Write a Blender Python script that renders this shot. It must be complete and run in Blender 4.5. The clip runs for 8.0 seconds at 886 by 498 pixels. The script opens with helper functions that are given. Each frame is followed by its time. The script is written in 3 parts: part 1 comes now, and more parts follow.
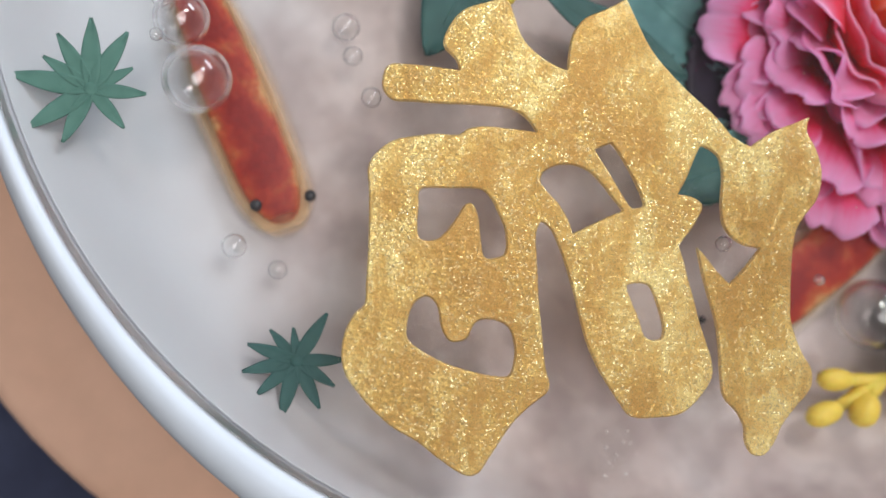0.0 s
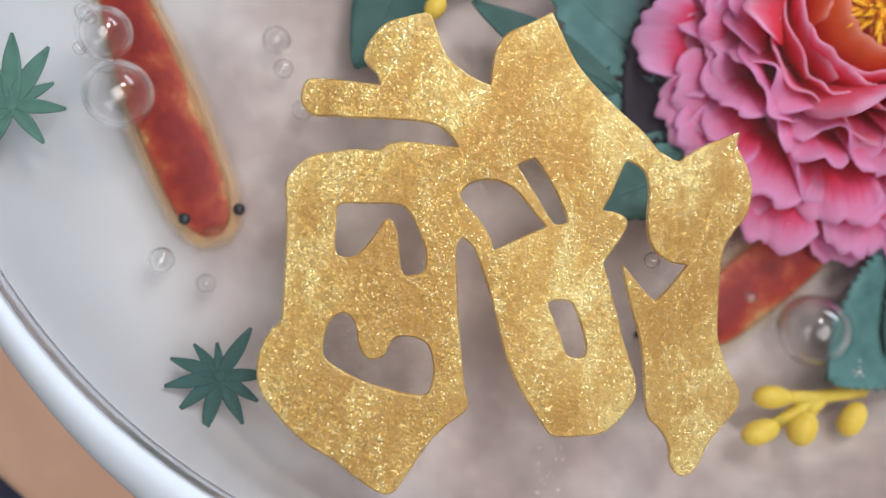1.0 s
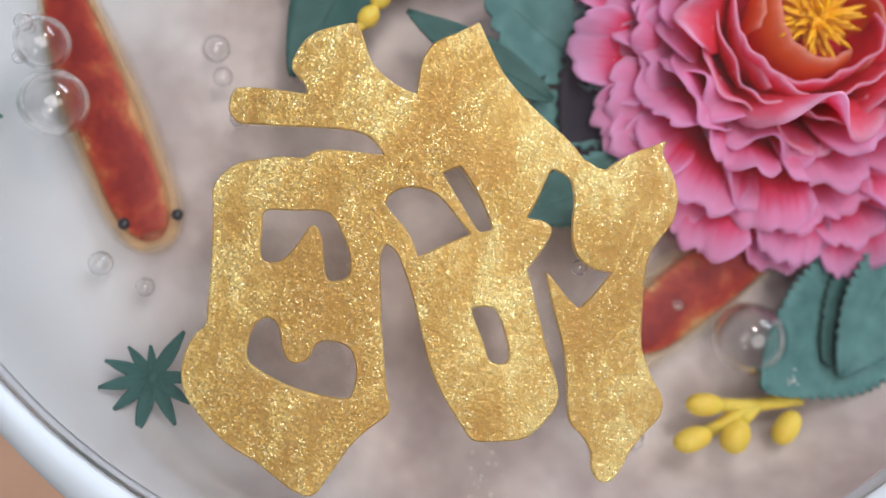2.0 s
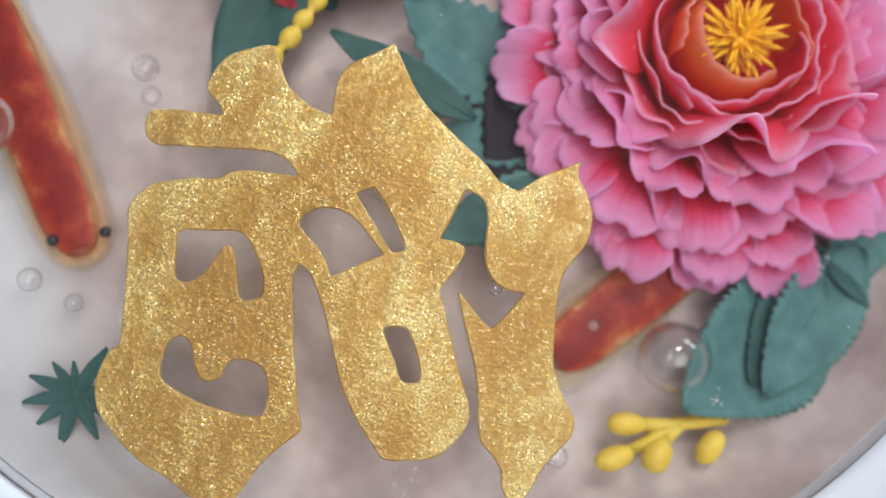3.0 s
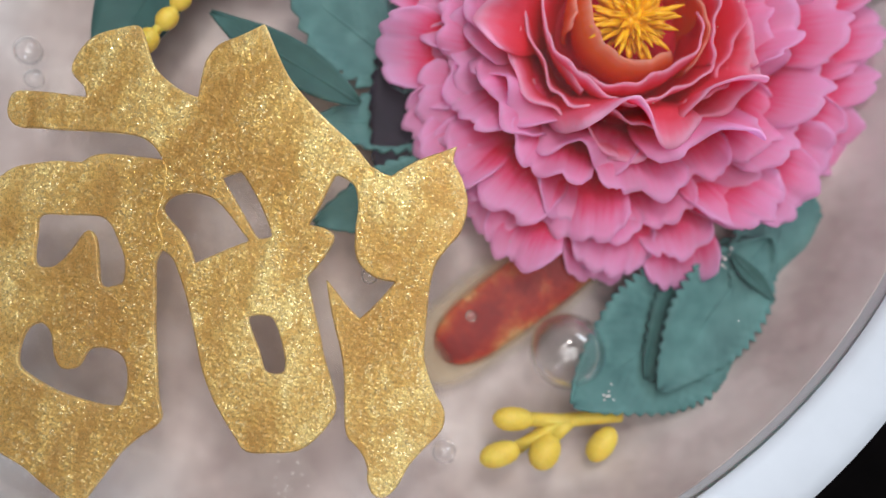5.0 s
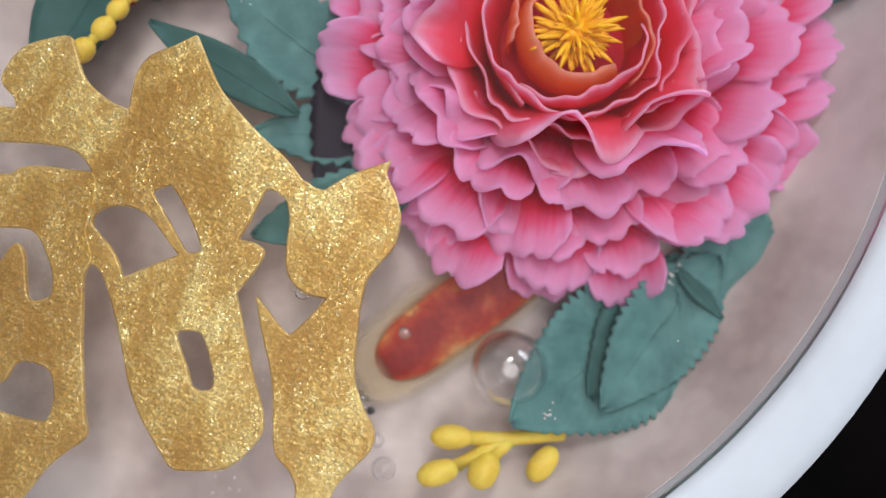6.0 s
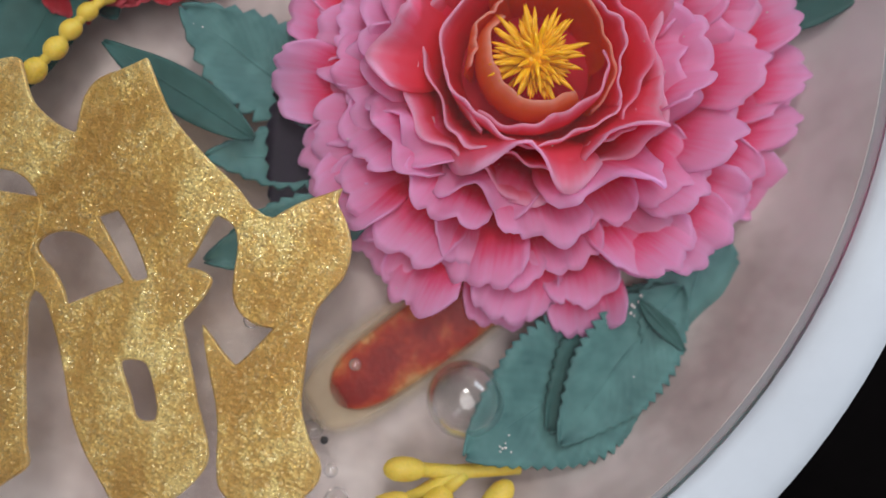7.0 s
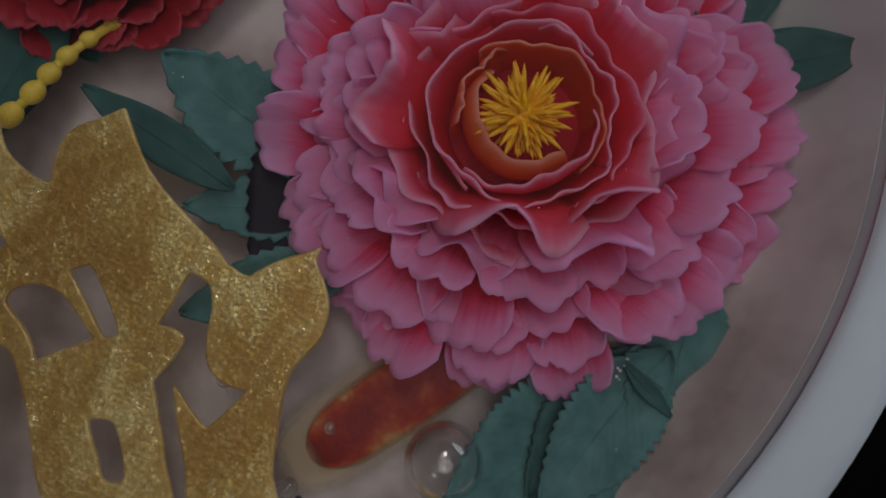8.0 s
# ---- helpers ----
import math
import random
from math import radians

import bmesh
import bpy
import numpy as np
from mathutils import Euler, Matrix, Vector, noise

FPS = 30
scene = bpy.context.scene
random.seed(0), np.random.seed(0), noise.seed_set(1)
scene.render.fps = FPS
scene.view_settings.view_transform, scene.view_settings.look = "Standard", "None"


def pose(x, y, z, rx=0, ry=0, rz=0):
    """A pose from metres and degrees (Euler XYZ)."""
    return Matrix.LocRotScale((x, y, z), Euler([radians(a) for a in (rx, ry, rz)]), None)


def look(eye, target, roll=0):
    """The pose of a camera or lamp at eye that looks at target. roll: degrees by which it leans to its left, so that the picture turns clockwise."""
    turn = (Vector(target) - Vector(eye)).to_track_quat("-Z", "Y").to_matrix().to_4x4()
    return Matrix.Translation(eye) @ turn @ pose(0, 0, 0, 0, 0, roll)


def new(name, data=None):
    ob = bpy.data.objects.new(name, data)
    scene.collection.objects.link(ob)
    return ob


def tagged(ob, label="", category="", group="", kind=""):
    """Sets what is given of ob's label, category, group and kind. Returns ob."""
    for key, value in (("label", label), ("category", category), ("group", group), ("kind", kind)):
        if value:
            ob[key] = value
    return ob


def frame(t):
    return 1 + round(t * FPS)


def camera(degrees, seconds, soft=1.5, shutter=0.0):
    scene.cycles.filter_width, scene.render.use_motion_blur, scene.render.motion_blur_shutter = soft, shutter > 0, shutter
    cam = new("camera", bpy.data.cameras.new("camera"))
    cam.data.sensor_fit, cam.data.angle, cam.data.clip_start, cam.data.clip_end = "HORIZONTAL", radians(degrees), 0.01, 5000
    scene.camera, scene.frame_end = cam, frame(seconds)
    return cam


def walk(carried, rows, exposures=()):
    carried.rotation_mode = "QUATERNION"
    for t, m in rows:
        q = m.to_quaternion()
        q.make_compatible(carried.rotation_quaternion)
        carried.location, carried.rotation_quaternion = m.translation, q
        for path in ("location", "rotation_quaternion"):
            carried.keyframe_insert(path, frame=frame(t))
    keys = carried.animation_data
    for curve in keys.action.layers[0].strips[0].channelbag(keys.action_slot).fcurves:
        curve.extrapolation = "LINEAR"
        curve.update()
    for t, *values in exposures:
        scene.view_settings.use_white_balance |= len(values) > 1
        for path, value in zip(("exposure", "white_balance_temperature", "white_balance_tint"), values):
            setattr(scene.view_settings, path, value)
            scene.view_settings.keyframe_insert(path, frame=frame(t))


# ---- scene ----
cam = camera(60, 8.0, soft=1.5)
cam.data.dof.use_dof = True
cam.data.dof.focus_distance = 0.1445
cam.data.dof.aperture_fstop = 5.0
PATH = [
    (0, (-0.04539, -0.08988, 0.14126), (-0.02553, -0.07226, -0.05697), 63.05),
    (0.5, (-0.03663, -0.08688, 0.14300), (-0.01890, -0.06889, -0.05539), 59.35),
    (1, (-0.02898, -0.08188, 0.14224), (-0.01280, -0.06597, -0.05647), 60.36),
    (1.5, (-0.02081, -0.07992, 0.14360), (-0.00700, -0.06396, -0.05528), 55.98),
    (3, (0.00560, -0.06755, 0.14865), (0.01315, -0.05372, -0.05073), 44.25),
    (3.5, (0.01501, -0.06378, 0.14805), (0.02044, -0.05067, -0.05145), 38.33),
    (4, (0.02122, -0.06147, 0.14741), (0.02626, -0.04931, -0.05215), 38.48),
    (4.5, (0.02750, -0.06259, 0.14618), (0.03133, -0.05074, -0.05343), 33.84),
    (6, (0.04713, -0.05363, 0.14258), (0.04673, -0.04344, -0.05716), 14.33),
    (6.5, (0.05246, -0.05002, 0.14152), (0.05171, -0.04044, -0.05825), 12.30),
    (7, (0.05507, -0.04534, 0.13980), (0.05309, -0.03540, -0.05994), 6.10),
    (7.5, (0.05570, -0.03852, 0.13883), (0.05347, -0.02924, -0.06094), 4.59),
    (8, (0.05505, -0.03434, 0.13652), (0.05263, -0.02300, -0.06314), 6.76),
]
walk(cam, [(t, look(eye, target, roll)) for t, eye, target, roll in PATH],
     exposures=[(0.0, 0.0), (5.8, 0.0), (6.5, 0.08), (7.0, -0.28), (7.5, -0.95), (8.0, -1.82)])

# ---------------------------------------------------------------- light
world = bpy.data.worlds.new("room_air")
world.use_nodes = True
scene.world = world
world.node_tree.nodes["Background"].inputs[0].default_value = (0.75, 0.86, 1.0, 1)
world.node_tree.nodes["Background"].inputs[1].default_value = 0.3


def area_lamp(name, eye, target, size, watts, color, shape="DISK"):
    data = bpy.data.lights.new(name, "AREA")
    data.shape, data.size, data.energy, data.color = shape, size, watts, color
    ob = new(name, data)
    ob.matrix_world = look(eye, target)
    return ob


area_lamp("lamp_over_table", (0.020, 0.085, 0.27), (0.02, 0.0, -0.01), 0.060, 0.27, (1.0, 0.96, 0.94))
# unseen soft fill lamp overhead, added to lift the shadows
area_lamp("overhead_fill", (0.15, -0.1, 1.66), (0.0, 0.0, 0.0), 1.2, 13.8, (0.99, 0.98, 1.0))
area_lamp("window_light", (1.0, 1.9, 0.96), (0, 0, 0), 1.3, 50.0, (0.76, 0.87, 1.0), "SQUARE")

# ---------------------------------------------------------------- materials


def material(name):
    m = bpy.data.materials.new(name)
    m.use_nodes = True
    n = m.node_tree.nodes
    return m, n, m.node_tree.links, n["Principled BSDF"]


def ramp_node(n, stops):
    r = n.new("ShaderNodeValToRGB")
    e = r.color_ramp.elements
    while len(e) < len(stops):
        e.new(0.5)
    for k, (p, c) in enumerate(stops):
        e[k].position, e[k].color = p, (*c, 1)
    return r


def noise_node(n, l, scale, detail=4.0, rough=0.55, space="Object"):
    co = n.new("ShaderNodeTexCoord")
    t = n.new("ShaderNodeTexNoise")
    t.inputs["Scale"].default_value, t.inputs["Detail"].default_value, t.inputs["Roughness"].default_value = scale, detail, rough
    l.new(co.outputs[space], t.inputs["Vector"])
    return t


def add_bump(n, l, bsdf, height, strength, distance):
    b = n.new("ShaderNodeBump")
    b.inputs["Strength"].default_value, b.inputs["Distance"].default_value = strength, distance
    l.new(height, b.inputs["Height"])
    l.new(b.outputs["Normal"], bsdf.inputs["Normal"])
    return b


def mixed(n, l, a, b, fac, mode="MIX"):
    x = n.new("ShaderNodeMix")
    x.data_type, x.blend_type = "RGBA", mode
    for socket, v in ((x.inputs[0], fac), (x.inputs[6], a), (x.inputs[7], b)):
        if isinstance(v, (int, float)):
            socket.default_value = v
        elif isinstance(v, tuple):
            socket.default_value = (*v, 1)
        else:
            l.new(v, socket)
    return x.outputs[2]


def plain(name, dark, light, scale, rough=0.5, bump=0.0, distance=0.0005, metal=0.0, subsurface=0.0, spec=0.5, grain=0.15):
    m, n, l, p = material(name)
    a = noise_node(n, l, scale)
    b = noise_node(n, l, scale * 9)
    r = ramp_node(n, [(0.3, dark), (0.7, light)])
    l.new(a.outputs["Fac"], r.inputs[0])
    fine = ramp_node(n, [(0.25, (1 - grain,) * 3), (0.75, (1 + grain * 0.6,) * 3)])
    l.new(b.outputs["Fac"], fine.inputs[0])
    l.new(mixed(n, l, r.outputs[0], fine.outputs[0], 1.0, "MULTIPLY"), p.inputs["Base Color"])
    p.inputs["Roughness"].default_value, p.inputs["Metallic"].default_value = rough, metal
    p.inputs["Specular IOR Level"].default_value = spec
    if subsurface:
        p.inputs["Subsurface Weight"].default_value = subsurface
        p.inputs["Subsurface Radius"].default_value = (1, 0.6, 0.5)
        p.inputs["Subsurface Scale"].default_value = 0.002
    if bump:
        add_bump(n, l, p, b.outputs["Fac"], bump, distance)
    return m


def math_node(n, l, op, a, b=None, c=None):
    x = n.new("ShaderNodeMath")
    x.operation = op
    for socket, v in zip(x.inputs, (a, b, c)):
        if v is None:
            continue
        if isinstance(v, (int, float)):
            socket.default_value = v
        else:
            l.new(v, socket)
    return x.outputs[0]


def span_node(n, l, value, lo, hi, to_lo, to_hi):
    x = n.new("ShaderNodeMapRange")
    for k, v in enumerate((lo, hi, to_lo, to_hi)):
        x.inputs[k + 1].default_value = v
    l.new(value, x.inputs[0])
    return x.outputs[0]


def gold_material():
    m, n, l, p = material("gold_glitter_jelly")
    co = n.new("ShaderNodeTexCoord")
    # the pour: slow swirls drawn out along the strokes, and a finer curdle
    drawn = n.new("ShaderNodeMapping")
    drawn.inputs["Rotation"].default_value = (0, 0, radians(24))
    drawn.inputs["Scale"].default_value = (1.0, 0.45, 1.0)
    l.new(co.outputs["Object"], drawn.inputs["Vector"])
    swirl = noise_node(n, l, 105, 6, 0.66)
    swirl.inputs["Distortion"].default_value = 1.1
    l.new(drawn.outputs[0], swirl.inputs["Vector"])
    curdle = noise_node(n, l, 640, 4, 0.65)
    broad = noise_node(n, l, 26, 2, 0.5)
    tone = math_node(n, l, "MULTIPLY_ADD", broad.outputs["Fac"], 0.34, math_node(n, l, "MULTIPLY_ADD", curdle.outputs["Fac"], 0.26, math_node(n, l, "MULTIPLY", swirl.outputs["Fac"], 0.40)))
    r = ramp_node(n, [(0.43, (0.46, 0.25, 0.05)), (0.5, (0.63, 0.405, 0.105)), (0.57, (0.89, 0.715, 0.285))])
    l.new(tone, r.inputs[0])

    def flakes(scale):
        v = n.new("ShaderNodeTexVoronoi")
        v.inputs["Scale"].default_value = scale
        l.new(co.outputs["Object"], v.inputs["Vector"])
        pick = n.new("ShaderNodeSeparateColor")
        l.new(v.outputs["Color"], pick.inputs[0])
        return v.outputs["Color"], pick.outputs["Blue"], pick.outputs["Red"]

    fine, fine_pick, fine_tone = flakes(4400)
    big, big_pick, big_tone = flakes(3400)
    # flakes of their own tone, and a few larger shiny ones with some glint painted into their colour
    grain = span_node(n, l, math_node(n, l, "POWER", fine_tone, 1.6), 0.0, 1.0, 0.84, 1.22)
    tint = n.new("ShaderNodeCombineColor")
    for k in range(3):
        l.new(grain, tint.inputs[k])
    color = mixed(n, l, r.outputs[0], tint.outputs[0], 1.0, "MULTIPLY")
    dense = span_node(n, l, swirl.outputs["Fac"], 0.38, 0.58, 0.25, 1.0)
    spark = math_node(n, l, "MULTIPLY", span_node(n, l, big_pick, 0.84, 0.88, 0.0, 1.0), dense)
    color = mixed(n, l, color, (1.0, 0.90, 0.58), math_node(n, l, "MULTIPLY", spark, 0.6))
    l.new(color, p.inputs["Base Color"])
    gleam = span_node(n, l, fine_pick, 0.72, 0.80, 0.0, 1.0)
    l.new(math_node(n, l, "MAXIMUM", math_node(n, l, "MULTIPLY_ADD", gleam, 0.25, 0.42), math_node(n, l, "MULTIPLY", spark, 0.85)), p.inputs["Metallic"])
    l.new(math_node(n, l, "MINIMUM", math_node(n, l, "MULTIPLY_ADD", gleam, -0.18, 0.42), math_node(n, l, "MULTIPLY_ADD", spark, -0.26, 0.42)), p.inputs["Roughness"])
    # each flake leans its own way
    bump = n.new("ShaderNodeBump")
    bump.inputs["Strength"].default_value, bump.inputs["Distance"].default_value = 0.45, 0.0014
    l.new(tone, bump.inputs["Height"])
    # short crinkles, like foil
    short = n.new("ShaderNodeMapping")
    short.inputs["Rotation"].default_value = (0, 0, radians(-18))
    short.inputs["Scale"].default_value = (0.55, 1.0, 1.0)
    l.new(co.outputs["Object"], short.inputs["Vector"])
    crinkle = noise_node(n, l, 1250, 3, 0.6)
    l.new(short.outputs[0], crinkle.inputs["Vector"])
    foil = n.new("ShaderNodeBump")
    foil.inputs["Strength"].default_value, foil.inputs["Distance"].default_value = 0.6, 0.00035
    l.new(crinkle.outputs["Fac"], foil.inputs["Height"])
    l.new(bump.outputs["Normal"], foil.inputs["Normal"])
    normal = foil.outputs["Normal"]
    for cell, lean in ((fine, math_node(n, l, "MULTIPLY", dense, 0.46)), (big, math_node(n, l, "MULTIPLY", spark, 0.55))):
        sub = n.new("ShaderNodeVectorMath")
        sub.operation = "SUBTRACT"
        sub.inputs[1].default_value = (0.5, 0.5, 0.5)
        l.new(cell, sub.inputs[0])
        sc = n.new("ShaderNodeVectorMath")
        sc.operation = "SCALE"
        l.new(lean, sc.inputs["Scale"])
        l.new(sub.outputs[0], sc.inputs[0])
        plus = n.new("ShaderNodeVectorMath")
        l.new(normal, plus.inputs[0])
        l.new(sc.outputs[0], plus.inputs[1])
        normal = plus.outputs[0]
    nor = n.new("ShaderNodeVectorMath")
    nor.operation = "NORMALIZE"
    l.new(normal, nor.inputs[0])
    l.new(nor.outputs[0], p.inputs["Normal"])
    # the glitter jelly lets some light through
    glow = n.new("ShaderNodeBsdfTranslucent")
    glow.inputs[0].default_value = (0.97, 0.84, 0.62, 1)
    mix = n.new("ShaderNodeMixShader")
    mix.inputs[0].default_value = 0.47
    l.new(p.outputs[0], mix.inputs[1])
    l.new(glow.outputs[0], mix.inputs[2])
    l.new(mix.outputs[0], n["Material Output"].inputs[0])
    return m


def petal_material(name, stops, streak=0.2, thinness=0.54):
    """Colour runs from the petal's foot to its rim; fine streaks run along it."""
    m, n, l, p = material(name)
    uv = n.new("ShaderNodeUVMap")
    sep = n.new("ShaderNodeSeparateXYZ")
    l.new(uv.outputs[0], sep.inputs[0])
    info = n.new("ShaderNodeObjectInfo")
    stretch = n.new("ShaderNodeVectorMath")
    stretch.operation = "MULTIPLY"
    stretch.inputs[1].default_value = (26, 2.2, 1)
    l.new(uv.outputs[0], stretch.inputs[0])
    shift = n.new("ShaderNodeVectorMath")
    l.new(stretch.outputs[0], shift.inputs[0])
    far = n.new("ShaderNodeMath")
    far.operation = "MULTIPLY"
    far.inputs[1].default_value = 57.0
    l.new(info.outputs["Random"], far.inputs[0])
    l.new(far.outputs[0], shift.inputs[1])
    t = n.new("ShaderNodeTexNoise")
    t.inputs["Scale"].default_value, t.inputs["Detail"].default_value = 1.0, 3
    l.new(shift.outputs[0], t.inputs["Vector"])
    k = n.new("ShaderNodeMath")
    k.operation = "MULTIPLY_ADD"
    k.inputs[1].default_value = streak
    l.new(t.outputs["Fac"], k.inputs[0])
    less = n.new("ShaderNodeMath")
    less.operation = "SUBTRACT"
    less.inputs[1].default_value = streak * 0.5 + 0.07
    drift = n.new("ShaderNodeMath")
    drift.operation = "MULTIPLY_ADD"
    drift.inputs[1].default_value = 0.14
    l.new(info.outputs["Random"], drift.inputs[0])
    l.new(sep.outputs["Y"], drift.inputs[2])
    l.new(drift.outputs[0], less.inputs[0])
    l.new(less.outputs[0], k.inputs[2])
    r = ramp_node(n, stops)
    l.new(k.outputs[0], r.inputs[0])
    l.new(r.outputs[0], p.inputs["Base Color"])
    p.inputs["Roughness"].default_value = 0.55
    p.inputs["Specular IOR Level"].default_value = 0.2
    add_bump(n, l, p, t.outputs["Fac"], 0.12, 0.0004)
    thin = n.new("ShaderNodeBsdfTranslucent")
    l.new(r.outputs[0], thin.inputs[0])
    mix = n.new("ShaderNodeMixShader")
    mix.inputs[0].default_value = thinness
    l.new(p.outputs[0], mix.inputs[1])
    l.new(thin.outputs[0], mix.inputs[2])
    l.new(mix.outputs[0], n["Material Output"].inputs[0])
    return m


def leaf_material(name, dark, light):
    m, n, l, p = material(name)
    uv = n.new("ShaderNodeUVMap")
    w = n.new("ShaderNodeTexWave")
    w.inputs["Scale"].default_value, w.inputs["Distortion"].default_value, w.inputs["Detail"].default_value = 6.5, 2.2, 3
    w.bands_direction = "Y"
    sep = n.new("ShaderNodeSeparateXYZ")
    l.new(uv.outputs[0], sep.inputs[0])
    slant = math_node(n, l, "MULTIPLY_ADD", math_node(n, l, "ABSOLUTE", math_node(n, l, "SUBTRACT", sep.outputs["X"], 0.5)), -0.55, sep.outputs["Y"])
    run = n.new("ShaderNodeCombineXYZ")
    l.new(slant, run.inputs[1])
    l.new(math_node(n, l, "MULTIPLY", sep.outputs["X"], 0.3), run.inputs[0])
    l.new(run.outputs[0], w.inputs["Vector"])
    cloud = noise_node(n, l, 190, 5, 0.65)
    r = ramp_node(n, [(0.32, dark), (0.68, light)])
    l.new(cloud.outputs["Fac"], r.inputs[0])
    vein = ramp_node(n, [(0.0, (0.955, 0.955, 0.955)), (1.0, (1.03, 1.03, 1.03))])
    l.new(w.outputs["Fac"], vein.inputs[0])
    l.new(mixed(n, l, r.outputs[0], vein.outputs[0], 1.0, "MULTIPLY"), p.inputs["Base Color"])
    p.inputs["Roughness"].default_value, p.inputs["Specular IOR Level"].default_value = 0.6, 0.25
    add_bump(n, l, p, w.outputs["Fac"], 0.06, 0.0002)
    return m


def koi_material():
    m, n, l, p = material("koi_red_jelly")
    uv = n.new("ShaderNodeUVMap")
    sep = n.new("ShaderNodeSeparateXYZ")
    l.new(uv.outputs[0], sep.inputs[0])
    cloud = noise_node(n, l, 150, 5, 0.6)
    fine = noise_node(n, l, 900, 3)
    k = n.new("ShaderNodeMath")
    k.operation = "MULTIPLY_ADD"
    k.inputs[1].default_value = 1.4
    l.new(cloud.outputs["Fac"], k.inputs[0])
    less = n.new("ShaderNodeMath")
    less.operation = "SUBTRACT"
    less.inputs[1].default_value = 0.28
    l.new(math_node(n, l, "MULTIPLY", math_node(n, l, "POWER", sep.outputs["X"], 2.0), 0.55), less.inputs[0])
    l.new(less.outputs[0], k.inputs[2])
    r = ramp_node(n, [(0.40, (0.34, 0.016, 0.010)), (0.62, (0.50, 0.045, 0.02)), (0.84, (0.62, 0.16, 0.05)), (1.0, (0.74, 0.44, 0.18))])
    l.new(k.outputs[0], r.inputs[0])
    g = ramp_node(n, [(0.3, (0.8, 0.75, 0.75)), (0.7, (1.12, 1.1, 1.1))])
    l.new(fine.outputs["Fac"], g.inputs[0])
    l.new(mixed(n, l, r.outputs[0], g.outputs[0], 1.0, "MULTIPLY"), p.inputs["Base Color"])
    p.inputs["Roughness"].default_value = 0.5
    add_bump(n, l, p, fine.outputs["Fac"], 0.4, 0.0004)
    fading(n, l, p, 1.0, 0.74, 1.0)
    return m


def fading(n, l, p, share, near, far):
    """Thin coloured jelly: opaque along the middle, clearing towards its sides and its front end."""
    uv = n.new("ShaderNodeUVMap")
    sep = n.new("ShaderNodeSeparateXYZ")
    l.new(uv.outputs[0], sep.inputs[0])
    side = n.new("ShaderNodeMapRange")
    side.interpolation_type = "SMOOTHSTEP"
    for k, v in enumerate((near, far, share, 0.0)):
        side.inputs[k + 1].default_value = v
    l.new(sep.outputs["X"], side.inputs[0])
    front = span_node(n, l, sep.outputs["Y"], 0.95, 1.0, 1.0, 0.0)
    tr = n.new("ShaderNodeBsdfTransparent")
    through_light = n.new("ShaderNodeBsdfTranslucent")
    l.new(p.inputs["Base Color"].links[0].from_socket, through_light.inputs[0])
    body = n.new("ShaderNodeMixShader")
    body.inputs[0].default_value = 0.3
    l.new(p.outputs[0], body.inputs[1])
    l.new(through_light.outputs[0], body.inputs[2])
    mix = n.new("ShaderNodeMixShader")
    l.new(math_node(n, l, "MULTIPLY", side.outputs[0], front), mix.inputs[0])
    l.new(tr.outputs[0], mix.inputs[1])
    l.new(body.outputs[0], mix.inputs[2])
    l.new(mix.outputs[0], n["Material Output"].inputs[0])


def sheer(name, color, share, rough=0.5):
    """Translucent jelly: part of the light passes straight through."""
    m, n, l, p = material(name)
    cloud = noise_node(n, l, 220, 4)
    r = ramp_node(n, [(0.3, tuple(c * 0.85 for c in color)), (0.7, color)])
    l.new(cloud.outputs["Fac"], r.inputs[0])
    l.new(r.outputs[0], p.inputs["Base Color"])
    p.inputs["Roughness"].default_value = rough
    fading(n, l, p, share, 0.55, 1.0)
    return m


def jelly_material():
    m, n, l, p = material("clear_jelly")
    tr = n.new("ShaderNodeBsdfTransparent")
    tr.inputs[0].default_value = (0.985, 0.972, 0.965, 1)
    gl = n.new("ShaderNodeBsdfGlossy")
    gl.inputs["Roughness"].default_value = 0.45
    fr = n.new("ShaderNodeFresnel")
    fr.inputs[0].default_value = 1.12
    mix = n.new("ShaderNodeMixShader")
    l.new(fr.outputs[0], mix.inputs[0])
    l.new(tr.outputs[0], mix.inputs[1])
    l.new(gl.outputs[0], mix.inputs[2])
    haze = n.new("ShaderNodeBsdfDiffuse")
    haze.inputs[0].default_value = (0.80, 0.80, 0.82, 1)
    veil = n.new("ShaderNodeMixShader")
    veil.inputs[0].default_value = 0.010
    l.new(mix.outputs[0], veil.inputs[1])
    l.new(haze.outputs[0], veil.inputs[2])
    l.new(veil.outputs[0], n["Material Output"].inputs[0])
    return m


